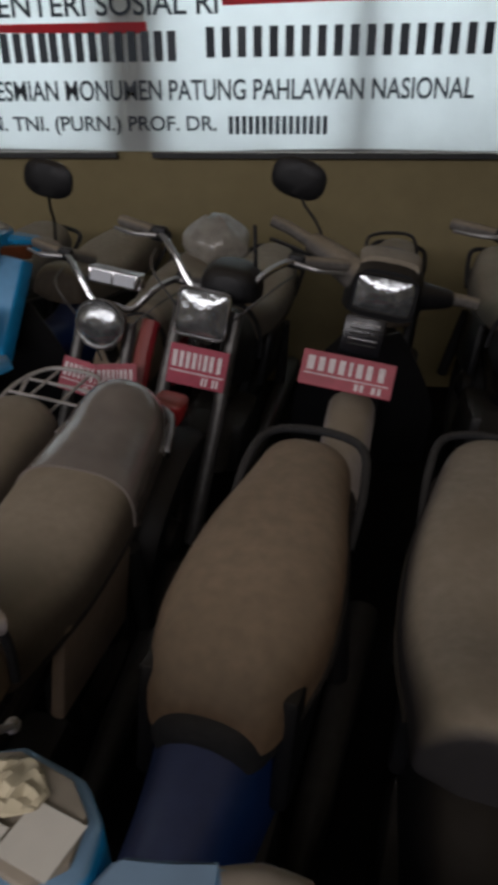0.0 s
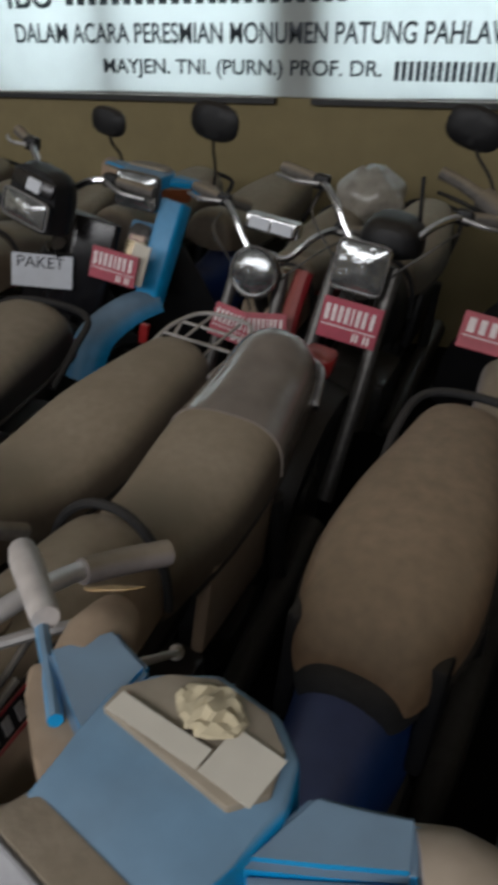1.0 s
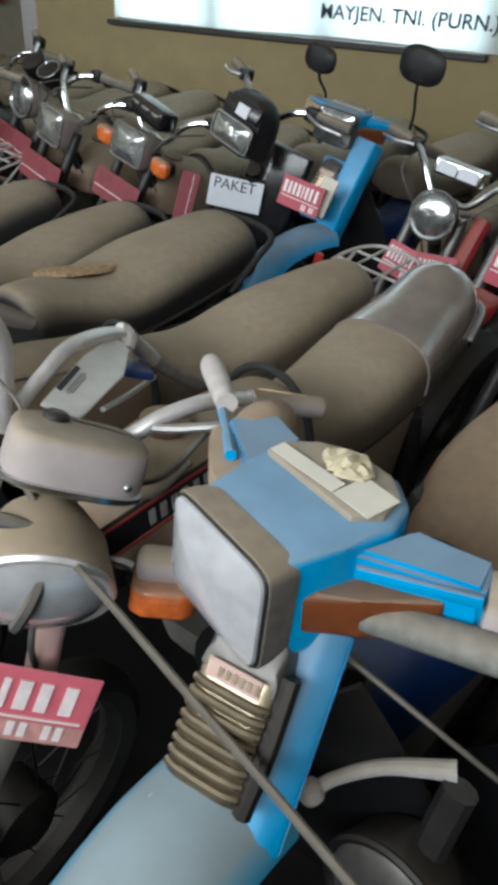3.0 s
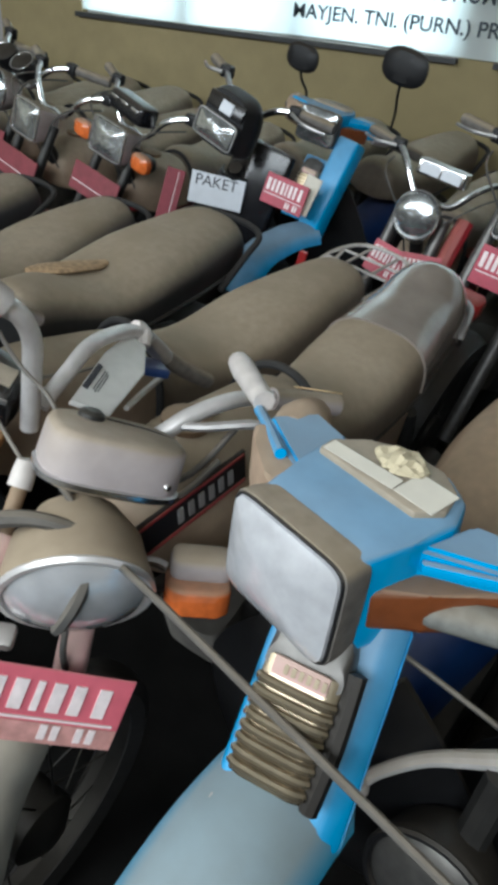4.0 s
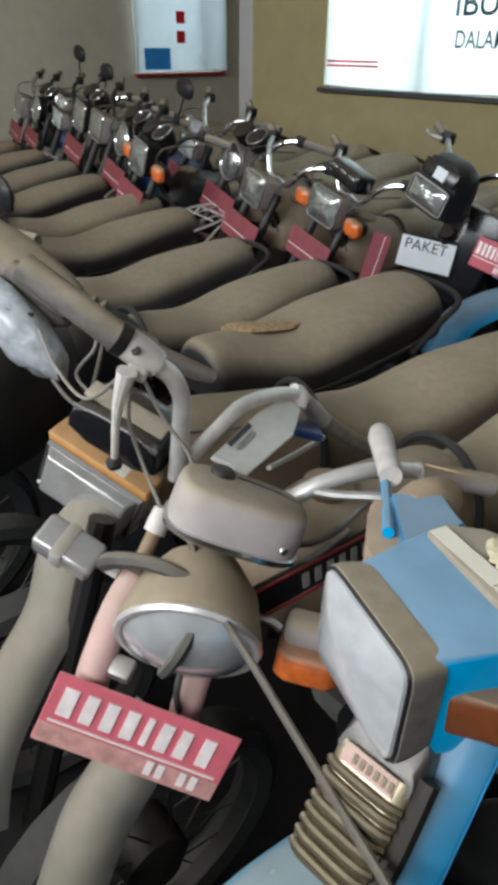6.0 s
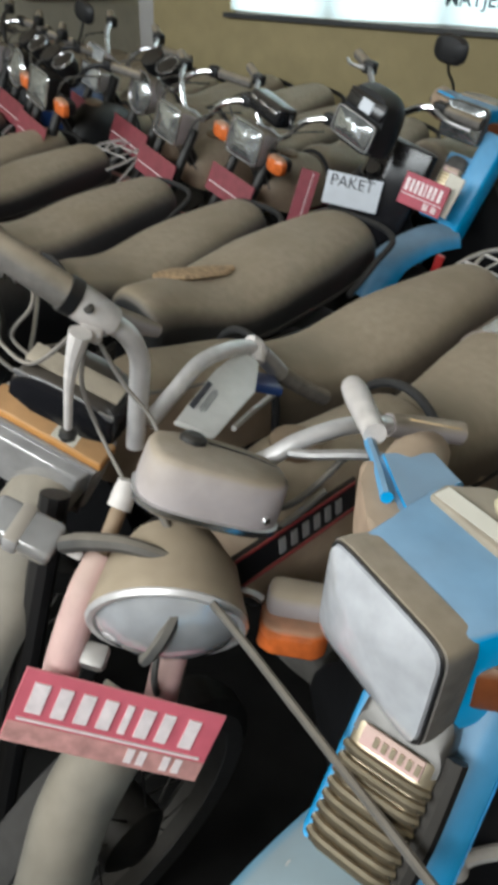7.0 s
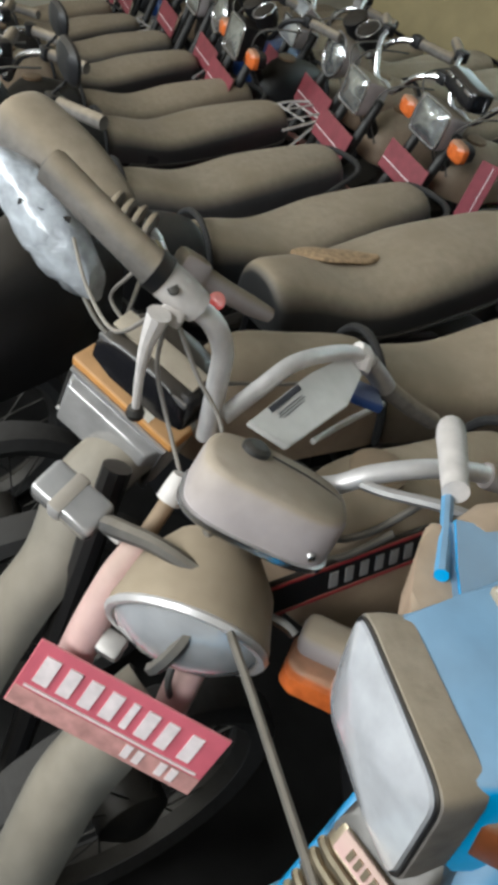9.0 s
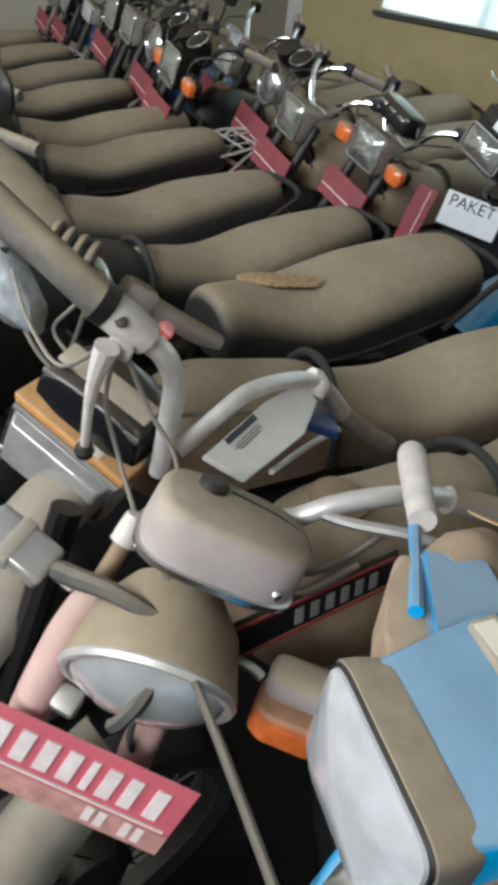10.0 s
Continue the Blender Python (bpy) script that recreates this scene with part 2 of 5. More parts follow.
def loft(sections, bm=None, m=None):
    """Sections of (y, z of the underside, half width, height, bulge): a rounded top on a flat base, as seats and tanks have."""
    out = bm or bmesh.new()
    loops = []
    for y, z, w, h, e in sections:
        loop = []
        for k in range(20):
            a = math.pi * k / 19
            x = math.copysign(abs(math.cos(a)) ** (2 / e), math.cos(a)) * w
            zz = z + h * abs(math.sin(a)) ** (2 / e)
            loop.append(Vector((x, y, zz)))
        for x in (-0.55, 0.0, 0.55):
            loop.append(Vector((x * w, y, z - 0.012)))
        loops.append([m @ q if m is not None else q for q in loop])
    return rings(out, loops)


def smooth_sections(keys, n=5):
    """Fills in sections between keyed ones along a smooth line."""
    p = [Vector(k[:4]) for k in keys]
    out = []
    for i in range(len(p) - 1):
        a, b, c, d = p[max(0, i - 1)], p[i], p[i + 1], p[min(len(p) - 1, i + 2)]
        for k in range(n):
            t = k / n
            q = 0.5 * ((2 * b) + (c - a) * t + (2 * a - 5 * b + 4 * c - d) * t * t + (3 * b - a - 3 * c + d) * t**3)
            e = keys[i][4] + (keys[i + 1][4] - keys[i][4]) * t
            out.append((*q, e))
    return out + [tuple(keys[-1])]


def bars(m, rows, mat, parent, name="marking"):
    """Plain bars on a plate or a sheet, in its plane: centre x, centre z, width, height."""
    bm = bmesh.new()
    for x, z, w, h in rows:
        box(w, 0.002, h, m @ Matrix.Translation((x, 0, z)), bm=bm)
    return part(name, bm, mat, parent)


# ---- the room ----
def setting(name, bm, mat, label, category):
    return tagged(part(name, bm, mat, None), label, category, kind="structure")


def wall_block(x0, x1, y0, y1, z0, z1, bm=None):
    return box(x1 - x0, y1 - y0, z1 - z0, pose((x0 + x1) / 2, (y0 + y1) / 2, (z0 + z1) / 2), bm=bm)


TOP = 3.2
setting("floor", wall_block(-7.2, 3.2, -3.3, 6.4, -0.2, 0.0), "floor", "concrete floor, near-black in place of the shade under the parked motorcycles", "floor")
setting("ceiling", wall_block(-7.2, 3.2, -3.3, 6.4, TOP, TOP + 0.15), "ceiling", "plain grey ceiling out of view, dimmed to cut bounced light", "ceiling")
bm = bmesh.new()
for x0, x1, z0, z1 in ((-4.12, 3.0, 0.0, 1.2), (-4.12, 3.0, 2.75, TOP), (-4.12, -3.42, 1.2, 2.75), (-1.0, -0.79, 1.2, 2.75), (1.9, 3.0, 1.2, 2.75)):
    wall_block(x0, x1, 3.9, 4.05, z0, z1, bm)
setting("wall_north", bm, "wall", "ochre painted plaster wall with window openings", "wall")
setting("wall_return", wall_block(-4.12, -3.97, 4.05, 6.2, 0, TOP), "wall", "ochre painted wall that turns the corner", "wall")
setting("wall_recess", wall_block(-6.2, -4.12, 6.05, 6.2, 0, TOP), "wall", "ochre painted wall at the back of the recess", "wall")
bm = bmesh.new()
for y0, y1, z0, z1 in ((-2.15, 6.2, 0, 1.2), (-2.15, 6.2, 2.75, TOP), (-2.15, 4.2, 1.2, 2.75), (5.25, 6.2, 1.2, 2.75)):
    wall_block(-6.2, -6.05, y0, y1, z0, z1, bm)
setting("wall_west", bm, "wallpale", "pale cream plaster wall with one window opening", "wall")
setting("wall_east", wall_block(3.0, 3.15, -2.15, 4.05, 0, TOP), "wall", "plain ochre painted wall", "wall")
bm = bmesh.new()
for x0, x1, z0, z1 in ((-6.2, 3.0, 0, 2.1), (-6.2, 3.0, 3.1, TOP), (-6.2, -5.8, 2.1, 3.1), (1.4, 3.0, 2.1, 3.1)):
    wall_block(x0, x1, -2.15, -2.0, z0, z1, bm)
setting("wall_south", bm, "wall", "plain ochre painted wall with a long opening", "wall")

# windows behind the banners
for name, x0, x1, cuts in (("window_1", -3.42, -1.0, (-2.65, -1.91)), ("window_2", -0.79, 1.9, (0.215, 1.1))):
    win = tagged(new(name), "steel framed window with dusty sill, covered by a hung banner", "window", kind="structure")
    win.location = ((x0 + x1) / 2, 3.97, 1.2)
    bpy.context.view_layer.update()
    part("window_sill", wall_block(x0 - 0.02, x1 + 0.005, 3.855, 3.9, 1.185, 1.212), "sill", win, "black dusty ledge", inworld=True)
    bm = bmesh.new()
    for z in (1.22, 2.73):
        wall_block(x0, x1, 3.95, 3.99, z - 0.02, z + 0.02, bm)
    for x in (x0 + 0.02, x1 - 0.02):
        wall_block(x - 0.02, x + 0.02, 3.95, 3.99, 1.24, 2.71, bm)
    part("window_frame", bm, "frame", win, inworld=True)
    for x in cuts:
        part("mullion", wall_block(x - 0.045, x + 0.045, 3.945, 3.995, 1.24, 2.71), "frame", win, inworld=True)


def sheet(x0, x1, z0, z1, y, waves, nx=60, nz=14, thick=0.002):
    """A hung cloth with soft folds."""
    bm = bmesh.new()
    for side in (0, 1):
        grid = []
        for i in range(nx + 1):
            x = x0 + (x1 - x0) * i / nx
            col = []
            for k in range(nz + 1):
                z = z0 + (z1 - z0) * k / nz
                d = waves * (math.sin(x * 5.1 + 0.6 * z) * 0.6 + 0.4 * math.sin(x * 11.7 + 2.0 + z))
                sag = 0.006 * math.sin(x * 3.3 + 1.0) * (1 - k / nz)
                col.append(bm.verts.new((x, y + d + side * thick, z + sag)))
            grid.append(col)
        for i in range(nx):
            for k in range(nz):
                bm.faces.new((grid[i][k], grid[i + 1][k], grid[i + 1][k + 1], grid[i][k + 1]))
    return bm


def cloth(name, colour, through_it=0.5):
    """Printed banner cloth that lets the daylight behind it through."""
    m = material(name, colour, 0.55, scale=6, grain=0.03, bump=0.0, blotch=0.06)
    n, l = m.node_tree.nodes, m.node_tree.links
    b = n["Principled BSDF"]
    tr = n.new("ShaderNodeBsdfTranslucent")
    mx = n.new("ShaderNodeMixShader")
    mx.inputs[0].default_value = through_it
    src = b.inputs["Base Color"].links[0].from_socket
    l.new(src, tr.inputs[0])
    l.new(b.outputs[0], mx.inputs[1])
    l.new(tr.outputs[0], mx.inputs[2])
    l.new(mx.outputs[0], n["Material Output"].inputs["Surface"])
    return m


M["banner"] = cloth("banner", (0.80, 0.84, 0.84), 0.62)
M["bannerred"] = cloth("bannerred", (0.70, 0.05, 0.07), 0.5)
M["bannerblue"] = cloth("bannerblue", (0.10, 0.42, 0.72), 0.5)
M["bannerink"] = cloth("bannerink", (0.035, 0.05, 0.065), 0.1)
M["curtain"] = cloth("curtain", (0.42, 0.40, 0.38), 0.2)


def lettering(text, x, z, height, width, mat, parent, y):
    """Words on a cloth, stretched to their width, standing at x, z."""
    cu = bpy.data.curves.new("lettering", "FONT")
    cu.body, cu.size, cu.extrude, cu.offset = text, 1.0, 0.0005, 0.014
    tmp = bpy.data.objects.new("lettering", cu)
    scene.collection.objects.link(tmp)
    bpy.context.view_layer.update()
    me = bpy.data.meshes.new_from_object(tmp.evaluated_get(bpy.context.evaluated_depsgraph_get()))
    bpy.data.objects.remove(tmp)
    co = np.array([v.co[:] for v in me.vertices])
    lo, hi = co.min(0), co.max(0)
    for v in me.vertices:
        v.co = Vector((x + (v.co.x - lo[0]) / (hi[0] - lo[0]) * width, y - v.co.z, z + (v.co.y - lo[1]) / (hi[1] - lo[1]) * height))
    me.materials.append(M[mat])
    me.transform(parent.matrix_world.inverted())
    ob = new("lettering", me)
    ob.parent = parent
    return ob


def word_bars(x, z, height, widths, gap, mat, parent, y, name="printed_bar"):
    """Plain bars in place of words."""
    for w in widths:
        part(name, box(w, 0.002, height, pose(x + w / 2, y, z + height / 2), bevel=0.0), mat, parent, inworld=True)
        x += w + gap


BY = 3.872
banner = tagged(new("banner"), "white printed cloth banner with red band, hung before the windows", "banner")
banner.location = (-0.3, BY, 1.22)
bpy.context.view_layer.update()
part("cloth", sheet(-2.62, 2.1, 1.222, 2.75, BY, 0.006, 90), "banner", banner, inworld=True)
TY = BY - 0.009
part("band", sheet(-0.44, 2.1, 1.835, 1.93, TY, 0.005, 50, 3), "bannerred", banner, "printed red band", inworld=True)
part("band", sheet(-2.3, -0.8, 1.735, 1.775, TY, 0.005, 30, 3), "bannerred", banner, "printed red band", inworld=True)
lettering("MENTERI SOSIAL RI", -1.62, 1.80, 0.095, 1.16, "bannerink", banner, TY)
lettering("IBU", -2.44, 1.60, 0.125, 0.26, "bannerink", banner, TY)
# names as plain bars, letter by letter in size
for x0, n in ((-2.1, 15), (-1.28, 12), (-0.52, 21)):
    word_bars(x0, 1.612 if x0 < -0.6 else 1.625, 0.125, [0.04] * (n - 2), 0.024 if n < 20 else 0.034, "bannerink", banner, TY)
lettering("DALAM ACARA PERESMIAN MONUMEN PATUNG PAHLAWAN NASIONAL", -2.42, 1.445, 0.09, 3.14, "bannerink", banner, TY)
lettering("MAYJEN. TNI. (PURN.) PROF. DR.", -1.92, 1.29, 0.088, 1.44, "bannerink", banner, TY)
word_bars(-0.42, 1.295, 0.08, [0.02] * 15, 0.0125, "bannerink", banner, TY)

banner2 = tagged(new("banner"), "white cloth banner with a red printed strip, hung before the window", "banner")
banner2.location = (-3.0, BY + 0.02, 1.22)
bpy.context.view_layer.update()
part("cloth", sheet(-3.41, -2.635, 1.222, 2.75, BY + 0.02, 0.006, 24), "banner", banner2, inworld=True)
for z in (1.36, 1.335):
    word_bars(-3.38, z, 0.014, [0.42], 0.03, "bannerred", banner2, BY + 0.01)

banner3 = tagged(new("banner"), "small white banner with red and blue print before a window", "banner")
banner3.location = (-5.98, 4.7, 1.22)
bpy.context.view_layer.update()
turn3 = pose(-5.98, 4.72, 0, 0, 0, 90)
bm = sheet(-0.55, 0.55, 1.222, 2.75, 0.0, 0.006, 24)
bm.transform(turn3)
part("cloth", bm, "banner", banner3, inworld=True)
for x0, x1, z0, z1, mat in ((-0.46, -0.16, 1.24, 1.42, "bannerblue"), (-0.46, 0.02, 1.95, 2.2, "bannerred"), (-0.08, 0.02, 1.46, 1.56, "bannerred"), (-0.08, 0.02, 1.62, 1.72, "bannerred")):
    bm = box(x1 - x0, 0.002, z1 - z0, turn3 @ pose((x0 + x1) / 2, -0.012, (z0 + z1) / 2))
    part("printed_block", bm, mat, banner3, inworld=True)
win = tagged(new("window_3"), "steel framed window, covered by a hung banner", "window", kind="structure")
win.location = (-6.1, 4.7, 1.2)
bpy.context.view_layer.update()
part("window_sill", box(0.06, 1.07, 0.03, pose(-6.02, 4.72, 1.195)), "red", win, inworld=True)
bm = bmesh.new()
for y in (4.22, 4.98, 5.23):
    box(0.04, 0.05, 1.5, pose(-6.12, y, 1.97), bm=bm)
part("window_frame", bm, "frame", win, inworld=True)

curtain = sheet(-0.16, 0.22, 0.55, 2.75, 0.0, 0.02, 30)
curtain.transform(pose(-4.2, 4.05, 0, 0, 0, 35))
tagged(part("curtain", curtain, "curtain"), "grey cloth hanging in loose folds at the wall corner", "curtain")


# ---- motorcycles ----
LEAN = 11.0


def place_bike(lamp, tail, lean, lamp_local):
    """The pose of a bike that leans on its side stand, from the places of its headlamp and its tail."""
    dx, dy = tail[0] - lamp[0], tail[1] - lamp[1]
    m = Matrix.Rotation(math.atan2(-dx, dy), 4, "Z") @ Matrix.Rotation(radians(lean), 4, "Y")
    k = lamp[2] / (m @ Vector(lamp_local)).z
    m = m @ Matrix.Scale(k, 4)
    at = Vector(lamp) - m @ Vector(lamp_local)
    return Matrix.Translation((at.x, at.y, 0.0)) @ m


def wheel(parent, y, r=0.275, turn=None):
    m = (turn or Matrix()) @ Matrix.Translation((0, y, r)) @ Matrix.Rotation(radians(90), 4, "Y")
    prof = [(r - 0.055, -0.028), (r - 0.03, -0.042), (r - 0.008, -0.03), (r, 0.0), (r - 0.008, 0.03), (r - 0.03, 0.042), (r - 0.055, 0.028), (r - 0.05, 0.0)]
    bm = bmesh.new()
    loops = []
    for k in range(28):
        a = 2 * math.pi * k / 28
        loops.append([m @ Vector((math.cos(a) * q, math.sin(a) * q, z)) for q, z in prof])
    rings(bm, loops, closed=True)
    w = part("wheel", lathe([(0.03, -0.06), (0.06, -0.04), (0.06, 0.04), (0.03, 0.06)], m, 16), "engine", parent, "drum brake hub")
    part("tyre", bm, "tyre", w)
    bm = bmesh.new()
    loops = []
    for k in range(28):
        a = 2 * math.pi * k / 28
        loops.append([m @ Vector((math.cos(a) * q, math.sin(a) * q, z)) for q, z in ((r - 0.055, -0.025), (r - 0.066, 0.0), (r - 0.055, 0.025), (r - 0.05, 0.0))])
    rings(bm, loops, closed=True)
    for k in range(18):
        a = 2 * math.pi * k / 18
        s = 0.03 if k % 2 else -0.03
        tube([m @ Vector((math.cos(a) * 0.05, math.sin(a) * 0.05, s)), m @ Vector((math.cos(a + 0.5) * (r - 0.06), math.sin(a + 0.5) * (r - 0.06), 0))], 0.0018, 4, bm, 1)
    # rim takes the dark engine colour to look shaded, not bright chrome
    part("rim", bm, "engine", w, "spoked rim, darkened in place of shade")
    return w


def plate_part(parent, m, w=0.25, h=0.105, mat="platered", marks=True):
    """A stamped number plate with plain bars for its writing."""
    p = part("number_plate", box(w, 0.003, h, m, 0.0012, 1), mat, parent, "red number plate with worn white marks")
    mm = m @ Matrix.Translation((0, -0.0025, 0))
    rows = [(0, -0.16 * h, 0.92 * w, 0.03 * h)]
    if marks:
        rows += [((-0.4, -0.285, -0.175, -0.065, 0.03, 0.125, 0.23, 0.36)[i] * w, 0.14 * h, (0.075, 0.065, 0.065, 0.065, 0.035, 0.065, 0.06, 0.065)[i] * w, 0.40 * h) for i in range(8)]
        rows += [(0.12 * w + i * 0.062 * w, -0.33 * h, 0.038 * w, 0.2 * h) for i in range(5) if i != 2]
    bars(mm, rows, "platetext", p)
    return p


def round_lamp(parent, m, r, shell="black", lens="lens", name="headlamp", rim="chrome", bulge=1.0):
    """A bowl-shaped lamp that looks along -y of m."""
    t = m @ Matrix.Rotation(radians(90), 4, "X")
    prof = [(r * 0.2, -r * 1.25), (r * 0.6, -r * 1.1), (r * 0.9, -r * 0.65), (r * 1.02, -r * 0.1), (r * 1.05, 0.0), (r * 1.05, r * 0.12), (r * 0.95, r * 0.16), (r * 0.94, r * 0.02)]
    lamp = part(name, lathe(prof, t, 28), shell, parent, "round headlamp")
    prof = [(r * 0.97, r * (0.0 + 0.06 * bulge)), (r * 0.84, r * (0.06 + 0.12 * bulge)), (r * 0.52, r * (0.06 + 0.21 * bulge)), (r * 0.15, r * (0.06 + 0.26 * bulge))]
    part("lens", lathe(prof, t, 28), lens, lamp, "round glass lens")
    part("rim_ring", tube([t @ Vector((math.cos(a) * r, math.sin(a) * r, r * 0.12)) for a in (2 * math.pi * k / 28 for k in range(28))], r * 0.07, 6, n=1, closed=True), rim, lamp)
    return lamp


def square_lamp(parent, m, w, h, depth=0.10, shell="black", lens="lens", name="headlamp", rim="chrome", rim_r=0.0045, face=0.94, bulge=1.0):
    """A square lamp with rounded corners that looks along -y of m."""
    t = m @ Matrix.Rotation(radians(90), 4, "X")
    prof = [(0.62, -depth), (0.85, -depth * 0.75), (1.0, -0.02), (1.04, 0.0), (1.04, 0.012), (0.95, 0.016), (0.94, 0.004)]
    lamp = part(name, lathe(prof, t, 32, sx=w / 2, sy=h / 2, power=8), shell, parent, "square headlamp")
    prof = [(face, 0.010), (face - 0.03, 0.010 + 0.006 * bulge), (0.6, 0.010 + 0.014 * bulge), (0.2, 0.010 + 0.017 * bulge)]
    part("lens", lathe(prof, t, 32, sx=w / 2, sy=h / 2, power=8), lens, lamp, "fluted glass lens")
    loop = []
    for k in range(36):
        c, s = math.cos(2 * math.pi * k / 36), math.sin(2 * math.pi * k / 36)
        loop.append(t @ Vector((math.copysign(abs(c) ** 0.25, c) * w / 2, math.copysign(abs(s) ** 0.25, s) * h / 2, 0.014)))
    part("rim_ring", tube(loop, rim_r, 6, n=1, closed=True), rim, lamp)
    return lamp


def indicator(parent, m, mat="orange", r=0.032):
    t = m @ Matrix.Rotation(radians(90), 4, "X")
    p = part("indicator", lathe([(0.3, -0.045), (0.8, -0.035), (1.0, 0.0)], t, 20, sx=r * 1.35, sy=r, power=3.2), "black", parent)
    part("lens", lathe([(1.02, 0.0), (0.98, 0.018), (0.7, 0.028), (0.2, 0.031)], t, 20, sx=r * 1.35, sy=r, power=3.2), mat, p, "amber lens")
    return p


def mirror(parent, base, head, tilt=0.0, r=0.062, mat="black"):
    """A rear-view mirror: bent stalk and oval head that faces the rider."""
    base, head = Vector(base), Vector(head)
    p = part("mirror", lathe([(0.35, -0.016), (0.8, -0.013), (1.0, -0.003), (1.0, 0.004), (0.94, 0.006)], Matrix.Translation(head) @ pose(0, 0, 0, -90, tilt, 0), 24, sx=r, sy=r * 0.68, power=2.6), mat, parent, "black oval rear-view mirror")
    low = head + Vector((0.0, 0, -0.04)) + (base - head) * 0.03
    part("stalk", tube([base, base.lerp(low, 0.35) + Vector((0, 0.008, 0.01)), base.lerp(low, 0.75) + Vector((0, 0, 0.004)), low + Vector((0, 0, 0.015))], 0.0045, 8), mat, p)
    part("glass", lathe([(0.92, 0.006), (0.4, 0.0065)], Matrix.Translation(head) @ pose(0, 0, 0, -90, tilt, 0), 24, sx=r, sy=r * 0.68, power=2.6), "mirror", p)
    return p


def handlebar(parent, m, half=0.33, rise=0.09, back=0.12, mat="chrome", grip="rubber", lever=True, mirrors=(), drop=0.0):
    """A bent bar with rubber grips, levers and mirrors; m stands at the clamp."""
    pts = [(-half, back, rise - drop), (-half * 0.62, back * 0.55, rise), (-half * 0.42, 0.02, rise * 0.75), (-half * 0.2, 0, 0), (0, 0, 0)]
    pts = [m @ Vector(q) for q in pts + [(-x, y, z) for x, y, z in pts[-2::-1]]]
    b = part("handlebar", tube(pts, 0.0105, 10), mat, parent)
    for s in (-1, 1):
        a, c = m @ Vector((s * half * 1.02, back * 1.03, rise - drop)), m @ Vector((s * half * 0.66, back * 0.62, rise - 0.1 * drop))
        part("grip", tube([a, a + (c - a) * 0.06, a + (c - a) * 0.9, c], [0.015, 0.0175, 0.0165, 0.02], 12, n=2), grip, b, "ribbed rubber grip")
        hub = c + (c - a).normalized() * 0.02
        part("switch", box(0.045, 0.035, 0.04, Matrix.Translation(hub), 0.008), "black", b)
        if lever:
            part("lever", tube([hub + Vector((0, -0.03, 0)), (hub + a) / 2 + Vector((0, -0.07, -0.005)), a + Vector((0, -0.055, -0.01))], [0.007, 0.006, 0.005], 8), "silver", b)
    for s, hx, hz, tl in mirrors:
        base = m @ Vector((s * half * 0.6, back * 0.5, rise + 0.01))
        mirror(parent, base, base + Vector((hx, 0.02, hz)), tl)
    return b


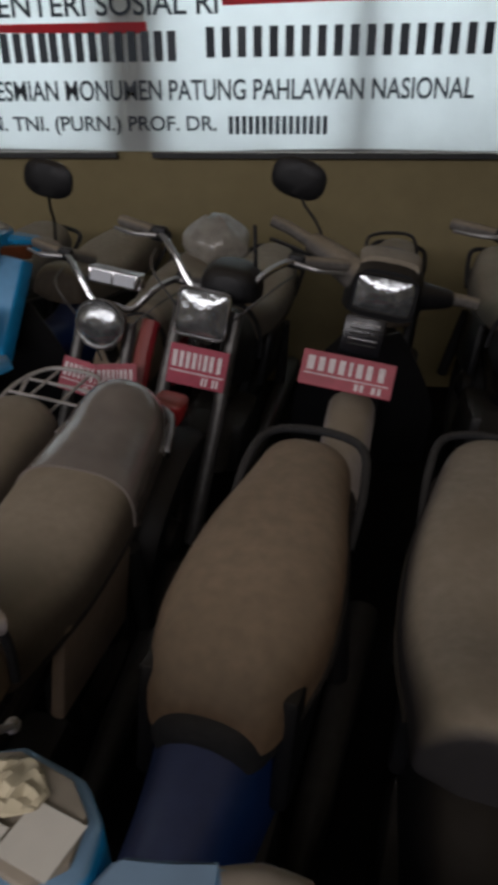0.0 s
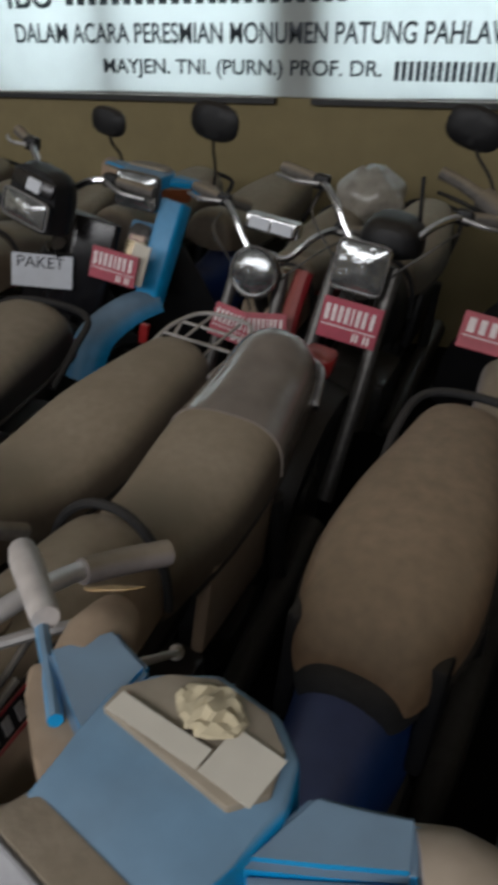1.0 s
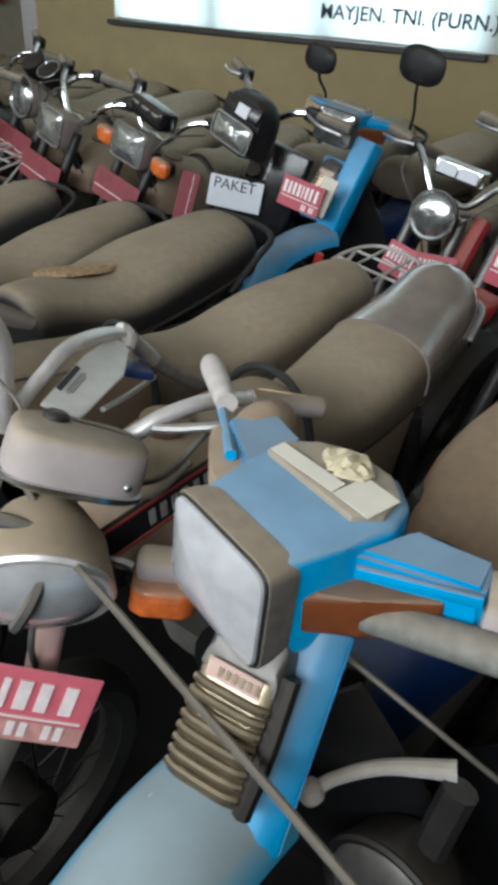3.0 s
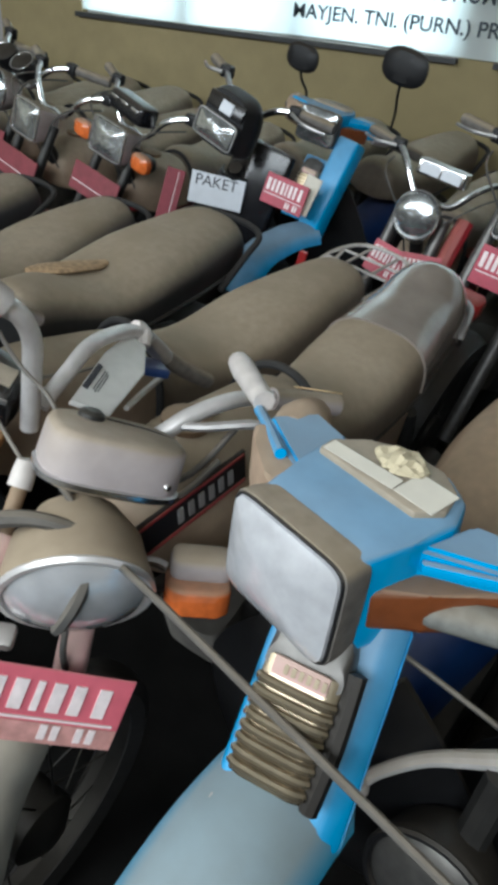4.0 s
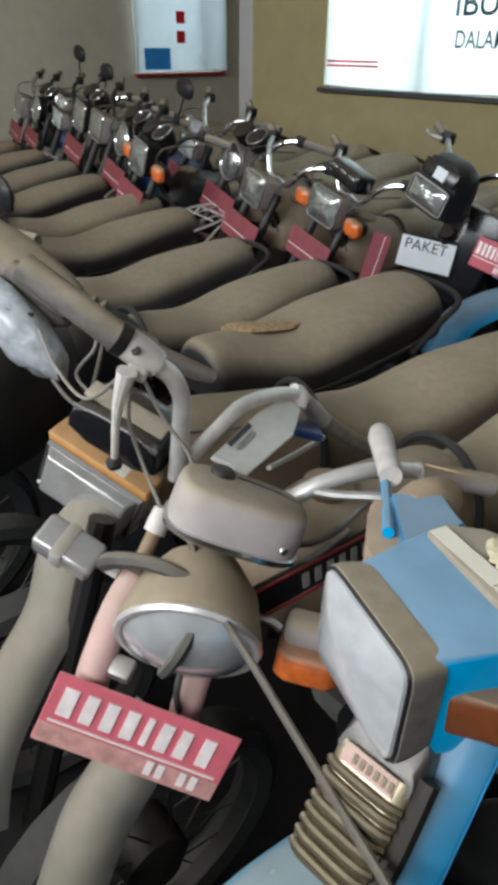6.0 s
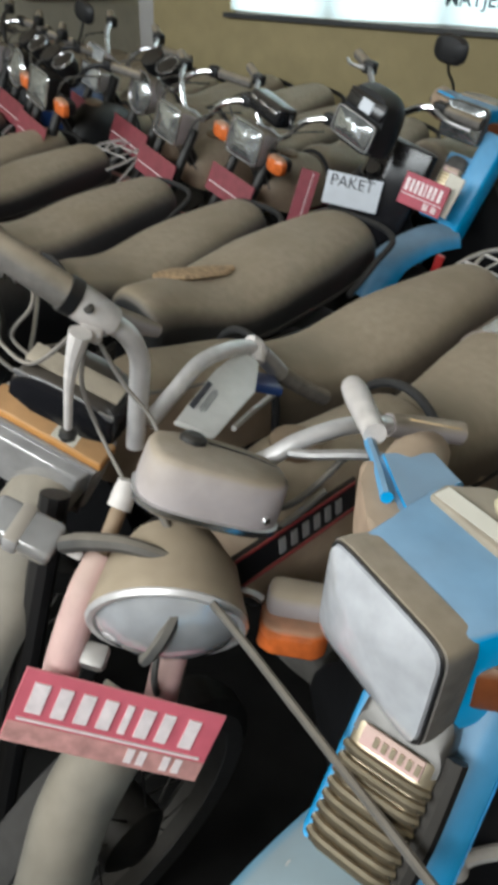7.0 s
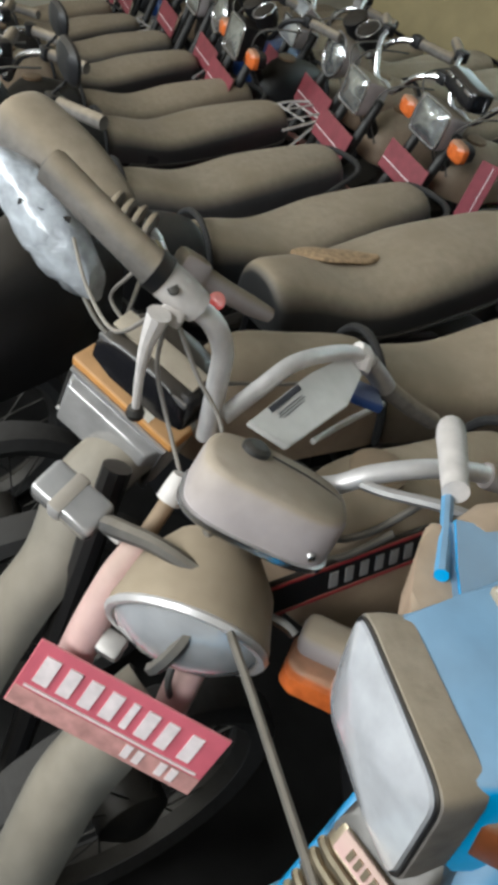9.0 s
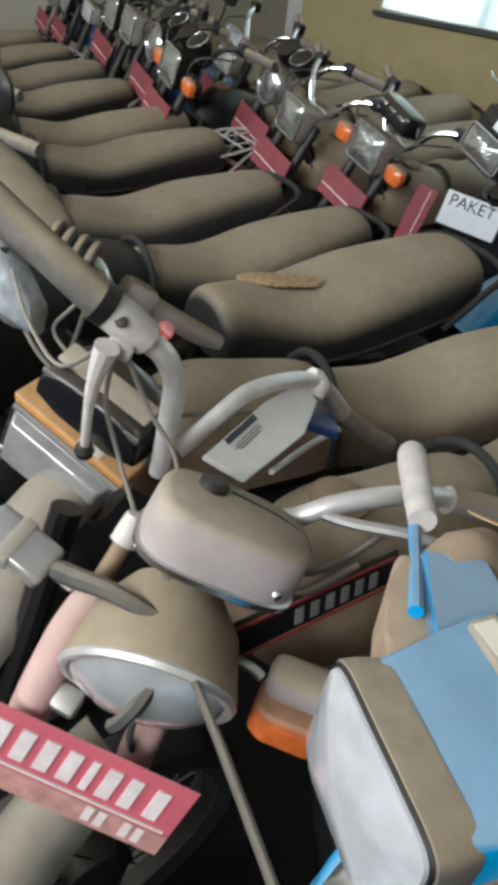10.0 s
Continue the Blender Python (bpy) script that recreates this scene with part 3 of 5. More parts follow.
def motorcycle(label, lamp, tail, lean=LEAN, kind="motorcycle", lampkind="round", seat="seat_brown", body="red", steer=0.0, plate=True, rear="rail", mirrors=(), lights=True,
               front=True, bar="chrome", seat_h=0.0, meter=True, seat_w=0.125, pad=False, group="parked motorcycles", lamp_size=0.075, shell="black", seatlift=0.0, lamp_tall=1.75, seat_keys=None, far=False, tank_lift=0.0, tunnel=None, tank_long=0.0, cap_y=-0.2):
    lamp_local = Vector((0, -0.45, 0.92))
    root = tagged(new("motorcycle"), label, "motorcycle", group)
    root.matrix_world = place_bike(lamp, tail, lean, lamp_local)
    bpy.context.view_layer.update()
    st = Matrix.Translation((0, -0.36, 0)) @ Matrix.Rotation(radians(steer), 4, "Z") @ Matrix.Translation((0, 0.36, 0))
    moped = kind == "moped"
    wheel(root, -0.62, turn=st)
    wheel(root, 0.58)
    # frame, engine, exhaust
    part("frame", tube([(0, -0.36, 0.80), (0, -0.2, 0.62), (0, 0.1, 0.42), (0, 0.5, 0.55), (0, 0.78, 0.66)], 0.024, 10), "black", root)
    fins = [(0.055 + 0.02 * (k % 2), -0.16 + 0.012 * k) for k in range(14)]
    eng = part("engine", box(0.22, 0.30, 0.20, pose(0, 0.02, 0.33), 0.03), "engine", root, "dusty engine block, darkened in place of shade")
    part("cylinder", lathe(fins, pose(0, -0.16, 0.42, 20), 16, sx=1.0, sy=1.0, power=5), "engine", eng, "finned cylinder")
    part("exhaust", tube([(0.09, -0.1, 0.3), (0.13, 0.0, 0.2), (0.14, 0.3, 0.25), (0.15, 0.75, 0.34)], [0.017, 0.018, 0.035, 0.04], 12), "engine", root)
    for s in (-1, 1):
        part("side_cover", box(0.03, 0.34, 0.2, pose(s * 0.105, 0.28, 0.56, -8), 0.012), body, root)
        part("shock", tube([(s * 0.13, 0.55, 0.32), (s * 0.12, 0.46, 0.62)], [0.024, 0.018], 10, n=4), "engine", root)
        if front:
            part("fork_leg", tube([st @ Vector((s * 0.085, -0.62, 0.28)), st @ Vector((s * 0.085, -0.52, 0.55)), st @ Vector((s * 0.08, -0.39, 0.9))], [0.024, 0.021, 0.017], 12, n=3), "black" if moped else "engine" if far else "capmetal", root)
    # fenders
    for y, a0, a1, turn, mat in ((-0.62, -20, 150, st, body), (0.58, 10, 120, Matrix(), body))[0 if front else 1 :]:
        bm = bmesh.new()
        loops = []
        for k in range(17):
            a = radians(a0 + (a1 - a0) * k / 16)
            c = turn @ Vector((0, y - math.cos(a) * 0.31 * (1 if y < 0 else -1), 0.275 + math.sin(a) * 0.31))
            o = turn.to_3x3() @ Vector((0, -math.cos(a) * (1 if y < 0 else -1), math.sin(a)))
            side = turn.to_3x3() @ Vector((1, 0, 0))
            loops.append([c + side * x + o * z for x, z in ((-0.06, -0.05), (-0.058, 0.0), (-0.03, 0.014), (0, 0.018), (0.03, 0.014), (0.058, 0.0), (0.06, -0.05), (0.052, -0.002), (0.028, 0.008), (0, 0.012), (-0.028, 0.008), (-0.052, -0.002))])
        rings(bm, loops)
        part("fender", bm, mat, root)
    # seat
    z = 0.665 + seat_h
    keys = [(-0.03, z - 0.01, 0.06, 0.06, 2.2), (-0.015, z - 0.01, 0.095, 0.115, 2.3), (0.06, z - 0.015, 0.108, 0.12, 2.5), (0.22, z - 0.02, seat_w, 0.10, 2.7), (0.42, z, seat_w + 0.008, 0.115, 2.8),
            (0.62, z + 0.012 + seatlift, seat_w - 0.012, 0.125, 2.8), (0.735, z + 0.03 + seatlift, seat_w - 0.03, 0.11, 2.5), (0.775, z + 0.045 + seatlift, seat_w - 0.06, 0.06, 2.2)]
    if seat_keys:
        keys = [(y, z + dz, hw, hh, e) for y, dz, hw, hh, e in seat_keys]
    st_ob = part("seat", loft(smooth_sections(keys)), seat, root, "dust-covered long seat", sharp=60)
    if pad:
        part("seat_cover", loft(smooth_sections([(0.44, z, seat_w + 0.012, 0.122, 2.8), (0.62, z + 0.016, seat_w - 0.002, 0.142, 2.6), (0.74, z + 0.058, seat_w - 0.012, 0.138, 2.2), (0.80, z + 0.07, seat_w - 0.04, 0.09, 2.1)])), "pad", st_ob, "shiny grey plastic seat cover", sharp=60)
    side = [(k[2] + 0.001, k[0], k[1] - 0.003) for k in keys[2:-1]]
    part("seat_trim", tube([(-x, y, q) for x, y, q in side] + [(0, keys[-1][0] + 0.006, keys[-1][1])] + side[::-1], 0.006, 6), "black", st_ob)
    # tail
    tl = part("tail_light", box(0.11, 0.05, 0.075, pose(0, 0.82, z - 0.03), 0.015), "black", root)
    part("lens", box(0.10, 0.03, 0.065, pose(0, 0.845, z - 0.03), 0.012), "redlens", tl, "red lens")
    if rear in ("rail", "chromerail"):
        mat = "tyre" if rear == "rail" else "chrome"
        rw, ry = seat_w - 0.005, 0.0
        if seat_keys:
            rw, ry = seat_keys[-3][2] + 0.012, seat_keys[-1][0] - 0.775
        low = -0.02 if rear == "rail" else 0.03
        part("grab_rail", tube([(-rw, 0.60 + ry - 2.2 * min(0.0, -low - 0.02), z + low), (-rw - 0.004, 0.70 + ry, z + 0.055), (-rw + 0.02, 0.80 + ry, z + 0.095), (0, 0.835 + ry, z + 0.10), (rw - 0.02, 0.80 + ry, z + 0.095), (rw + 0.004, 0.70 + ry, z + 0.055), (rw, 0.60 + ry - 2.2 * min(0.0, -low - 0.02), z + low)], 0.0095, 10), mat, root)
    elif rear == "rack":
        rk = part("luggage_rack", tube([(-0.1, 0.72, z + 0.07), (-0.11, 0.86, z + 0.10), (-0.07, 0.98, z + 0.11), (0.07, 0.98, z + 0.11), (0.11, 0.86, z + 0.10), (0.1, 0.72, z + 0.07)], 0.006, 8), "paleplastic", root, "white tubular luggage rack")
        for x in (-0.045, 0.045):
            part("bar", tube([(x, 0.75, z + 0.085), (x, 0.97, z + 0.11)], 0.0045, 8, n=1), "paleplastic", rk)
        for y in (0.82, 0.91):
            part("bar", tube([(-0.1, y, z + 0.10), (0.1, y, z + 0.10)], 0.0045, 8, n=1), "paleplastic", rk)
        for s in (-1, 1):
            part("strut", tube([(s * 0.1, 0.9, z + 0.10), (s * 0.1, 0.7, z - 0.05)], 0.006, 8, n=1), "paleplastic", rk)
    if not moped:
        keys = [(-0.33, 0.665, 0.03, 0.05, 2.2), (-0.31, 0.65, 0.07, 0.11, 2.3), (-0.22, 0.63, 0.10, 0.195, 2.4), (-0.1, 0.63, 0.10, 0.185, 2.3), (-0.03, 0.63, 0.098, 0.16, 2.2), (0.0, 0.64, 0.08, 0.11, 2.1)]
        keys = [(y - (tank_long if y < -0.05 else 0.0), q + tank_lift, hw, hh, e) for y, q, hw, hh, e in keys]
        tk = part("tank", loft(smooth_sections(keys)), "tank_tan" if body in ("red", "tank_tan") else body, root, "dusty fuel tank", sharp=60)
        if cap_y is not None:
            part("cap", lathe([(0.036, 0.0), (0.038, 0.010), (0.026, 0.015), (0.005, 0.016)], pose(0, cap_y, 0.824 + tank_lift), 16), "seat_tan", tk, "dark filler cap")
        part("piping", tube([(math.cos(a) * 0.106, -0.022, 0.64 + tank_lift + 0.168 * abs(math.sin(a)) ** 0.85) for a in (math.pi * k / 12 for k in range(13))], 0.008, 8, n=2), "tyre", tk, "black rubber piping")
    else:
        # leg shield, curved back at both sides, and the tunnel behind it
        bm = bmesh.new()
        loops = []
        for k in range(9):
            f = k / 8
            zz, yy, half = 0.78 - 0.5 * f, -0.40 + 0.14 * f, 0.07 + 0.17 * math.sin(min(1, f * 1.5) * 1.45)
            loop = []
            for j in range(11):
                u = -1 + 0.2 * j
                loop.append(Vector((u * half, yy + 0.08 * u * u, zz)))
            loop += [Vector((q.x * 0.98, q.y + 0.008, q.z)) for q in loop[::-1]]
            loops.append(loop)
        rings(bm, loops)
        part("leg_shield", bm, body, root)
        part("tunnel", loft(smooth_sections([(-0.36, 0.45, 0.05, 0.3, 2.5) if tunnel is None else (-0.24, 0.42, 0.05, 0.17, 2.5), (-0.2, 0.42, 0.06, 0.2, 2.6), (0.0, 0.42, 0.08, 0.2, 2.6), (0.15, 0.44, 0.1, 0.22, 2.6)])), tunnel or body, root)
    if not front:
        return root
    # front end, turned with the steering
    f = st
    if moped:
        part("handlebar_cover", loft(smooth_sections([(-0.47, 0.865, 0.075, 0.11, 4.0), (-0.40, 0.86, 0.085, 0.15, 3.6), (-0.30, 0.88, 0.07, 0.14, 3.2), (-0.26, 0.9, 0.05, 0.1, 2.6)]), m=f), body, root)
        for s in (-1, 1):
            part("cover_arm", tube([f @ Vector((s * 0.05, -0.36, 0.955)), f @ Vector((s * 0.14, -0.33, 0.965)), f @ Vector((s * 0.2, -0.30, 0.965))], [0.045, 0.035, 0.024], 10), body, root)
            if lights:
                indicator(root, f @ pose(s * 0.125, -0.40, 0.945), "orange", 0.022)
        lamp_ob = square_lamp(root, f @ pose(0, -0.475, 0.925, -6), lamp_size * 2.0, lamp_size * 1.45, 0.04, "black")
        handlebar(root, f @ pose(0, -0.33, 0.955), 0.32, 0.02, 0.10, "black", mirrors=mirrors)
        if plate:
            plate_part(root, f @ pose(0, -0.47, 0.70, -10))
    else:
        at = f @ pose(0, -0.45, 0.90, -8)
        if lampkind == "round":
            round_lamp(root, at, lamp_size, shell, "lensbright")
        elif lampkind == "double":
            square_lamp(root, at @ pose(0, 0, -0.02), 0.16, 0.085, 0.10, shell)
            square_lamp(root, at @ pose(0, 0.01, 0.07, -20), 0.15, 0.05, 0.06, shell)
        else:
            square_lamp(root, at, lamp_size * 2.15, lamp_size * lamp_tall, 0.10, shell, "lensbright")
        handlebar(root, f @ pose(0, -0.34, 0.93), 0.33, 0.11, 0.14, bar, mirrors=mirrors, lever=not far)
        if meter:
            sp = part("speedometer", lathe([(0.03, -0.05), (0.045, -0.02), (0.047, 0.02), (0.04, 0.024)], f @ pose(0.055, -0.37, 1.0, 35), 20), "black", root)
            part("speedometer", lathe([(0.03, -0.05), (0.045, -0.02), (0.047, 0.02), (0.04, 0.024)], f @ pose(-0.055, -0.37, 1.0, 35), 20), "black", root)
            part("rim_ring", tube([f @ pose(0.055, -0.37, 1.0, 35) @ Vector((0.045 * math.cos(a), 0.045 * math.sin(a), 0.022)) for a in (math.pi * k / 10 for k in range(20))], 0.003, 6, n=1, closed=True), "chrome", sp)
        if lights:
            for s in (-1, 1):
                indicator(root, f @ pose(s * 0.16, -0.43, 0.88))
                part("stem", tube([f @ Vector((s * 0.13, -0.4, 0.88)), f @ Vector((s * 0.07, -0.38, 0.87))], 0.006, 8, n=1), "black", root)
        if plate:
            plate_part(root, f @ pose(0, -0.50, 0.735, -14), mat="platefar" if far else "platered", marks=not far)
    for s in (-1, 1):
        part("cable", tube([f @ Vector((s * 0.2, -0.28, 1.0)), f @ Vector((s * 0.16, -0.42, 0.98)), f @ Vector((s * 0.06, -0.40, 0.85)), (s * 0.03, -0.28, 0.66)], 0.0035, 6), "wire", root)
    return root


def prism(outline, z0, z1, m=None, bevel=0.0, top=1.0, seg=2):
    """An upright prism over an outline in x and y."""
    bm = bmesh.new()
    cx = sum(p[0] for p in outline) / len(outline)
    cy = sum(p[1] for p in outline) / len(outline)
    rings(bm, [[Vector((x, y, z0)) for x, y in outline], [Vector((cx + (x - cx) * top, cy + (y - cy) * top, z1)) for x, y in outline]])
    if bevel:
        bmesh.ops.bevel(bm, geom=list(bm.edges), offset=bevel, segments=seg, profile=0.5, affect="EDGES")
    if m is not None:
        bm.transform(m)
    return bm


def hull(corners, bevel=0.0):
    """A body from eight corners: front left-top, right-top, right-bottom, left-bottom, then the same at the back."""
    bm = bmesh.new()
    rings(bm, [[Vector(p) for p in corners[:4]], [Vector(p) for p in corners[4:]]])
    if bevel:
        bmesh.ops.bevel(bm, geom=list(bm.edges), offset=bevel, segments=3, profile=0.5, affect="EDGES")
    return bm


def ridge(points, half, drop, bm=None, sides=9):
    """A fender: an arched strip along a line that falls forward."""
    out = bm or bmesh.new()
    line = spline(points, 5)
    loops = []
    for i, q in enumerate(line):
        way = (line[min(len(line) - 1, i + 1)] - line[max(0, i - 1)]).normalized()
        side = way.cross(Vector((0, 0, 1))).normalized()
        up = side.cross(way).normalized()
        outer = [q + side * (math.cos(a) * half) + up * (math.sin(a) * drop - drop) for a in (math.pi * k / (sides - 1) for k in range(sides))]
        inner = [q + side * (math.cos(a) * (half - 0.005)) + up * (math.sin(a) * (drop - 0.005) - drop) for a in (math.pi * k / (sides - 1) for k in range(sides))]
        loops.append(outer + inner[::-1])
    return rings(out, loops)


def blue_front(root, m, panel=None, body="blue", full=True, lens="lensdusty"):
    """The handlebar cover of the blue underbone, with lamp, indicators, ribbed front panel and fender; m stands at the lamp's face."""
    w = root.matrix_world.inverted() @ m
    outline = [(-0.068, -0.003), (0.064, -0.003), (0.074, 0.07), (0.078, 0.125), (0.062, 0.162), (0.026, 0.184), (-0.038, 0.184), (-0.08, 0.15), (-0.096, 0.115), (-0.082, 0.07)]
    cover = part("handlebar_cover", prism(outline, -0.058, 0.053, w, 0.007, 0.96, 3), body, root, "dusty blue moulded cover", sharp=30)
    dial = [(-0.078, 0.096), (0.046, 0.096), (0.062, 0.122), (0.05, 0.154), (0.022, 0.171), (-0.03, 0.171), (-0.062, 0.15), (-0.082, 0.118)]
    part("dial_glass", prism(dial, 0.051, 0.060, w, 0.002), "dusttop", cover, "dust-covered speedometer glass")
    square_lamp(root, w @ pose(-0.003, 0.002, 0.0, -3), 0.142, 0.110, 0.034, "rubber", lens, rim="black", rim_r=0.0018, face=1.0, bulge=1.35)
    # side arms of the cover
    right = [[(0.066, 0.078, 0.044), (0.078, 0.150, 0.046), (0.078, 0.150, -0.012), (0.066, 0.078, -0.018)], [(0.112, 0.112, 0.04), (0.108, 0.166, 0.042), (0.108, 0.166, -0.014), (0.116, 0.112, -0.016)],
             [(0.158, 0.150, 0.032), (0.141, 0.188, 0.036), (0.141, 0.188, -0.02), (0.163, 0.150, -0.012)]]
    left = [[(-0.078, 0.072, 0.04), (-0.09, 0.155, 0.044), (-0.09, 0.155, -0.012), (-0.078, 0.072, -0.018)], [(-0.118, 0.086, 0.043), (-0.112, 0.158, 0.044), (-0.112, 0.158, -0.014), (-0.118, 0.086, -0.02)],
            [(-0.176, 0.112, 0.041), (-0.148, 0.166, 0.043), (-0.148, 0.166, -0.02), (-0.176, 0.112, -0.02)]]
    for sections in (right, left):
        arm = bmesh.new()
        rings(arm, [[Vector(q) for q in loop] for loop in sections])
        bmesh.ops.bevel(arm, geom=list(arm.edges), offset=0.005, segments=2, affect="EDGES")
        arm.transform(w)
        part("cover_arm", arm, body, cover)
    part("arm_lip", prism([(0.074, 0.082), (0.16, 0.146), (0.164, 0.142), (0.08, 0.076)], 0.022, 0.034, w, 0.002), body, cover, "clean bright blue lip")
    part("indicator", prism([(0.066, 0.028), (0.098, 0.072), (0.140, 0.128), (0.130, 0.142), (0.074, 0.10), (0.062, 0.05)], -0.032, 0.014, w, 0.006), "amberbrown", root, "brownish amber indicator lens")
    part("indicator", prism([(-0.07, 0.03), (-0.10, 0.045), (-0.152, 0.074), (-0.180, 0.095), (-0.168, 0.112), (-0.09, 0.095)], -0.034, 0.036, w, 0.008), "dusttan", root, "dust-covered indicator lens")
    part("switch", tube([w @ Vector(q) for q in ((0.150, 0.166, 0.004), (0.172, 0.182, 0.002), (0.20, 0.20, -0.006))], [0.031, 0.031, 0.023], 14, n=3), "taupe", root, "dusty switch housing")
    part("grip", tube([w @ Vector(q) for q in ((0.194, 0.196, -0.006), (0.25, 0.235, -0.02), (0.31, 0.275, -0.035))], [0.017, 0.018, 0.018], 14, n=4), "rubber", root, "dusty rubber grip")
    part("switch", tube([w @ Vector(q) for q in ((-0.155, 0.132, 0.012), (-0.17, 0.162, 0.012), (-0.19, 0.20, 0.006))], [0.03, 0.032, 0.022], 14, n=3), "dusttan", root, "dust-covered switch housing")
    if not full:
        part("grip", tube([w @ Vector(q) for q in ((-0.185, 0.19, 0.006), (-0.22, 0.25, -0.01), (-0.25, 0.30, -0.03))], [0.017, 0.018, 0.018], 14, n=4), "rubber", root, "dusty rubber grip")
    # front panel: dull metal cap, red badge, ribs
    g = w @ pose(0.01, 0.0, -0.175, -26) if panel is None else root.matrix_world.inverted() @ panel
    part("front_panel", prism([(-0.05, 0.028), (0.056, 0.028), (0.078, 0.052), (0.074, 0.058), (-0.056, 0.058), (-0.06, 0.05)], -0.14, 0.085, g, 0.006, 0.94), body, root, "blue sheet panel behind the ribs")
    gs = g @ Matrix.Diagonal((0.82, 1.0, 0.94, 1.0))
    grille = part("grille", prism([(-0.046, -0.004), (-0.03, -0.010), (0.03, -0.010), (0.046, -0.004), (0.049, 0.03), (-0.049, 0.03)], -0.095, 0.03, gs, 0.003), "grille", root, "chrome ribbed front grille")
    part("grille_cap", loft([(-0.006, 0.0, 0.046, 0.03, 2.6), (0.004, 0.0, 0.048, 0.058, 2.8), (0.03, 0.0, 0.048, 0.06, 2.8), (0.05, 0.0, 0.044, 0.045, 2.5)], m=gs @ pose(0, 0, 0.02)), "capmetal", root, "brushed metal cap")
    part("badge", box(0.066, 0.004, 0.019, gs @ pose(0.0, -0.0125, 0.022), 0.0015), "darkpink", grille, "faded red badge")
    bars(gs @ pose(0.004, -0.0155, 0.022), [(-0.02 + 0.009 * k, 0, 0.005, 0.009) for k in range(6)], "grille", grille)
    for k in range(8):
        z = 0.004 - 0.0125 * k
        part("slat", tube([gs @ Vector(q) for q in ((-0.045, -0.006, z), (-0.028, -0.013, z), (0.028, -0.013, z), (0.045, -0.006, z))], 0.0042, 8, n=3), "grille", grille)
    part("side_strip", tube([gs @ Vector(q) for q in ((0.054, 0.004, 0.04), (0.057, 0.0, -0.03), (0.053, 0.002, -0.098))], 0.009, 8), "black", grille, "black rubber edge strip")
    if full:
        part("steering_head", tube([w @ Vector(q) for q in ((0, 0.12, -0.05), (0, 0.09, -0.2), (0, 0.0, -0.40))], 0.032, 12), "black", root)
    return cover


def turned(origin, right, up):
    """A pose from a place, the way to the right and the rough way up."""
    x = Vector(right).normalized()
    y = Vector(up).cross(x).normalized()
    z = x.cross(y)
    m = Matrix((x, y, z)).transposed().to_4x4()
    m.translation = origin
    return m


# ---- the row along the wall ----
def cover_block(root, m, w, h, d, mat, label, name="instrument_box"):
    return part(name, box(w, d, h, root.matrix_world.inverted() @ m, 0.008, 3), mat, root, label)


# dark underbone with the wide plate
dark = motorcycle("dark dusty underbone motorcycle with rectangular lamp and one long mirror", (0.28, 2.25, 0.95), (0.42, 3.45, 0.8), 7, "moped", body="black", seat="seat_brown", front=False, seat_h=0.05)
cm = pose(0.28, 2.25, 0.95, 0, 9, -4)
w = dark.matrix_world.inverted() @ cm
cov = part("handlebar_cover", loft(smooth_sections([(-0.01, -0.065, 0.10, 0.135, 4.0), (0.06, -0.06, 0.12, 0.155, 3.4), (0.14, -0.04, 0.10, 0.15, 3.0), (0.2, -0.02, 0.05, 0.09, 2.4)]), m=w), "black", dark, "dusty dark handlebar cover", sharp=50)
part("dial_top", loft(smooth_sections([(0.03, 0.07, 0.085, 0.03, 3.2), (0.10, 0.08, 0.095, 0.035, 3.2), (0.17, 0.06, 0.07, 0.03, 3.0)]), m=w), "dusttop", cov, "tan dust-covered dial")
square_lamp(dark, w @ pose(0, -0.012, 0.0, -4), 0.185, 0.108, 0.03, "black", "lensbright", rim="black")
part("cover_arm", tube([w @ Vector(q) for q in ((-0.08, 0.05, 0.02), (-0.17, 0.09, 0.055), (-0.25, 0.12, 0.085))], [0.05, 0.042, 0.03], 12), "rubber", cov, "grey-brown plastic arm")
part("cover_arm", tube([w @ Vector(q) for q in ((0.08, 0.05, 0.0), (0.15, 0.07, 0.0), (0.2, 0.09, 0.0))], [0.05, 0.035, 0.026], 12), "black", cov)
part("grip", tube([w @ Vector(q) for q in ((-0.24, 0.115, 0.08), (-0.32, 0.14, 0.105), (-0.385, 0.15, 0.12))], [0.02, 0.018, 0.018], 12), "rubber", dark)
part("grip", tube([w @ Vector(q) for q in ((0.19, 0.085, 0.0), (0.24, 0.1, 0.0), (0.285, 0.11, -0.005))], [0.02, 0.018, 0.018], 12), "rubber", dark)
part("lever", tube([w @ Vector(q) for q in ((-0.22, 0.06, 0.05), (-0.3, 0.04, 0.075), (-0.37, 0.07, 0.08))], 0.006, 8), "black", dark)
mirror(dark, w @ Vector((-0.21, 0.115, 0.09)), w @ Vector((-0.325, 0.15, 0.255)), 10, 0.082)
gr = part("grille", box(0.12, 0.03, 0.11, dark.matrix_world.inverted() @ pose(0.222, 2.15, 0.85, -14, 9, -4), 0.006), "blackgloss", dark, "black slotted front grille")
for k in range(5):
    part("slat", box(0.085, 0.006, 0.006, dark.matrix_world.inverted() @ pose(0.222, 2.15, 0.85, -14, 9, -4) @ pose(0, -0.017, 0.035 - 0.015 * k), 0.002, 1), "chrome" if k in (0, 3) else "engine", gr)
plate_part(dark, dark.matrix_world.inverted() @ turned((0.178, 1.93, 0.815), (0.245, -0.02, -0.036), (0.014, 0.05, 0.09)), 0.25, 0.095)
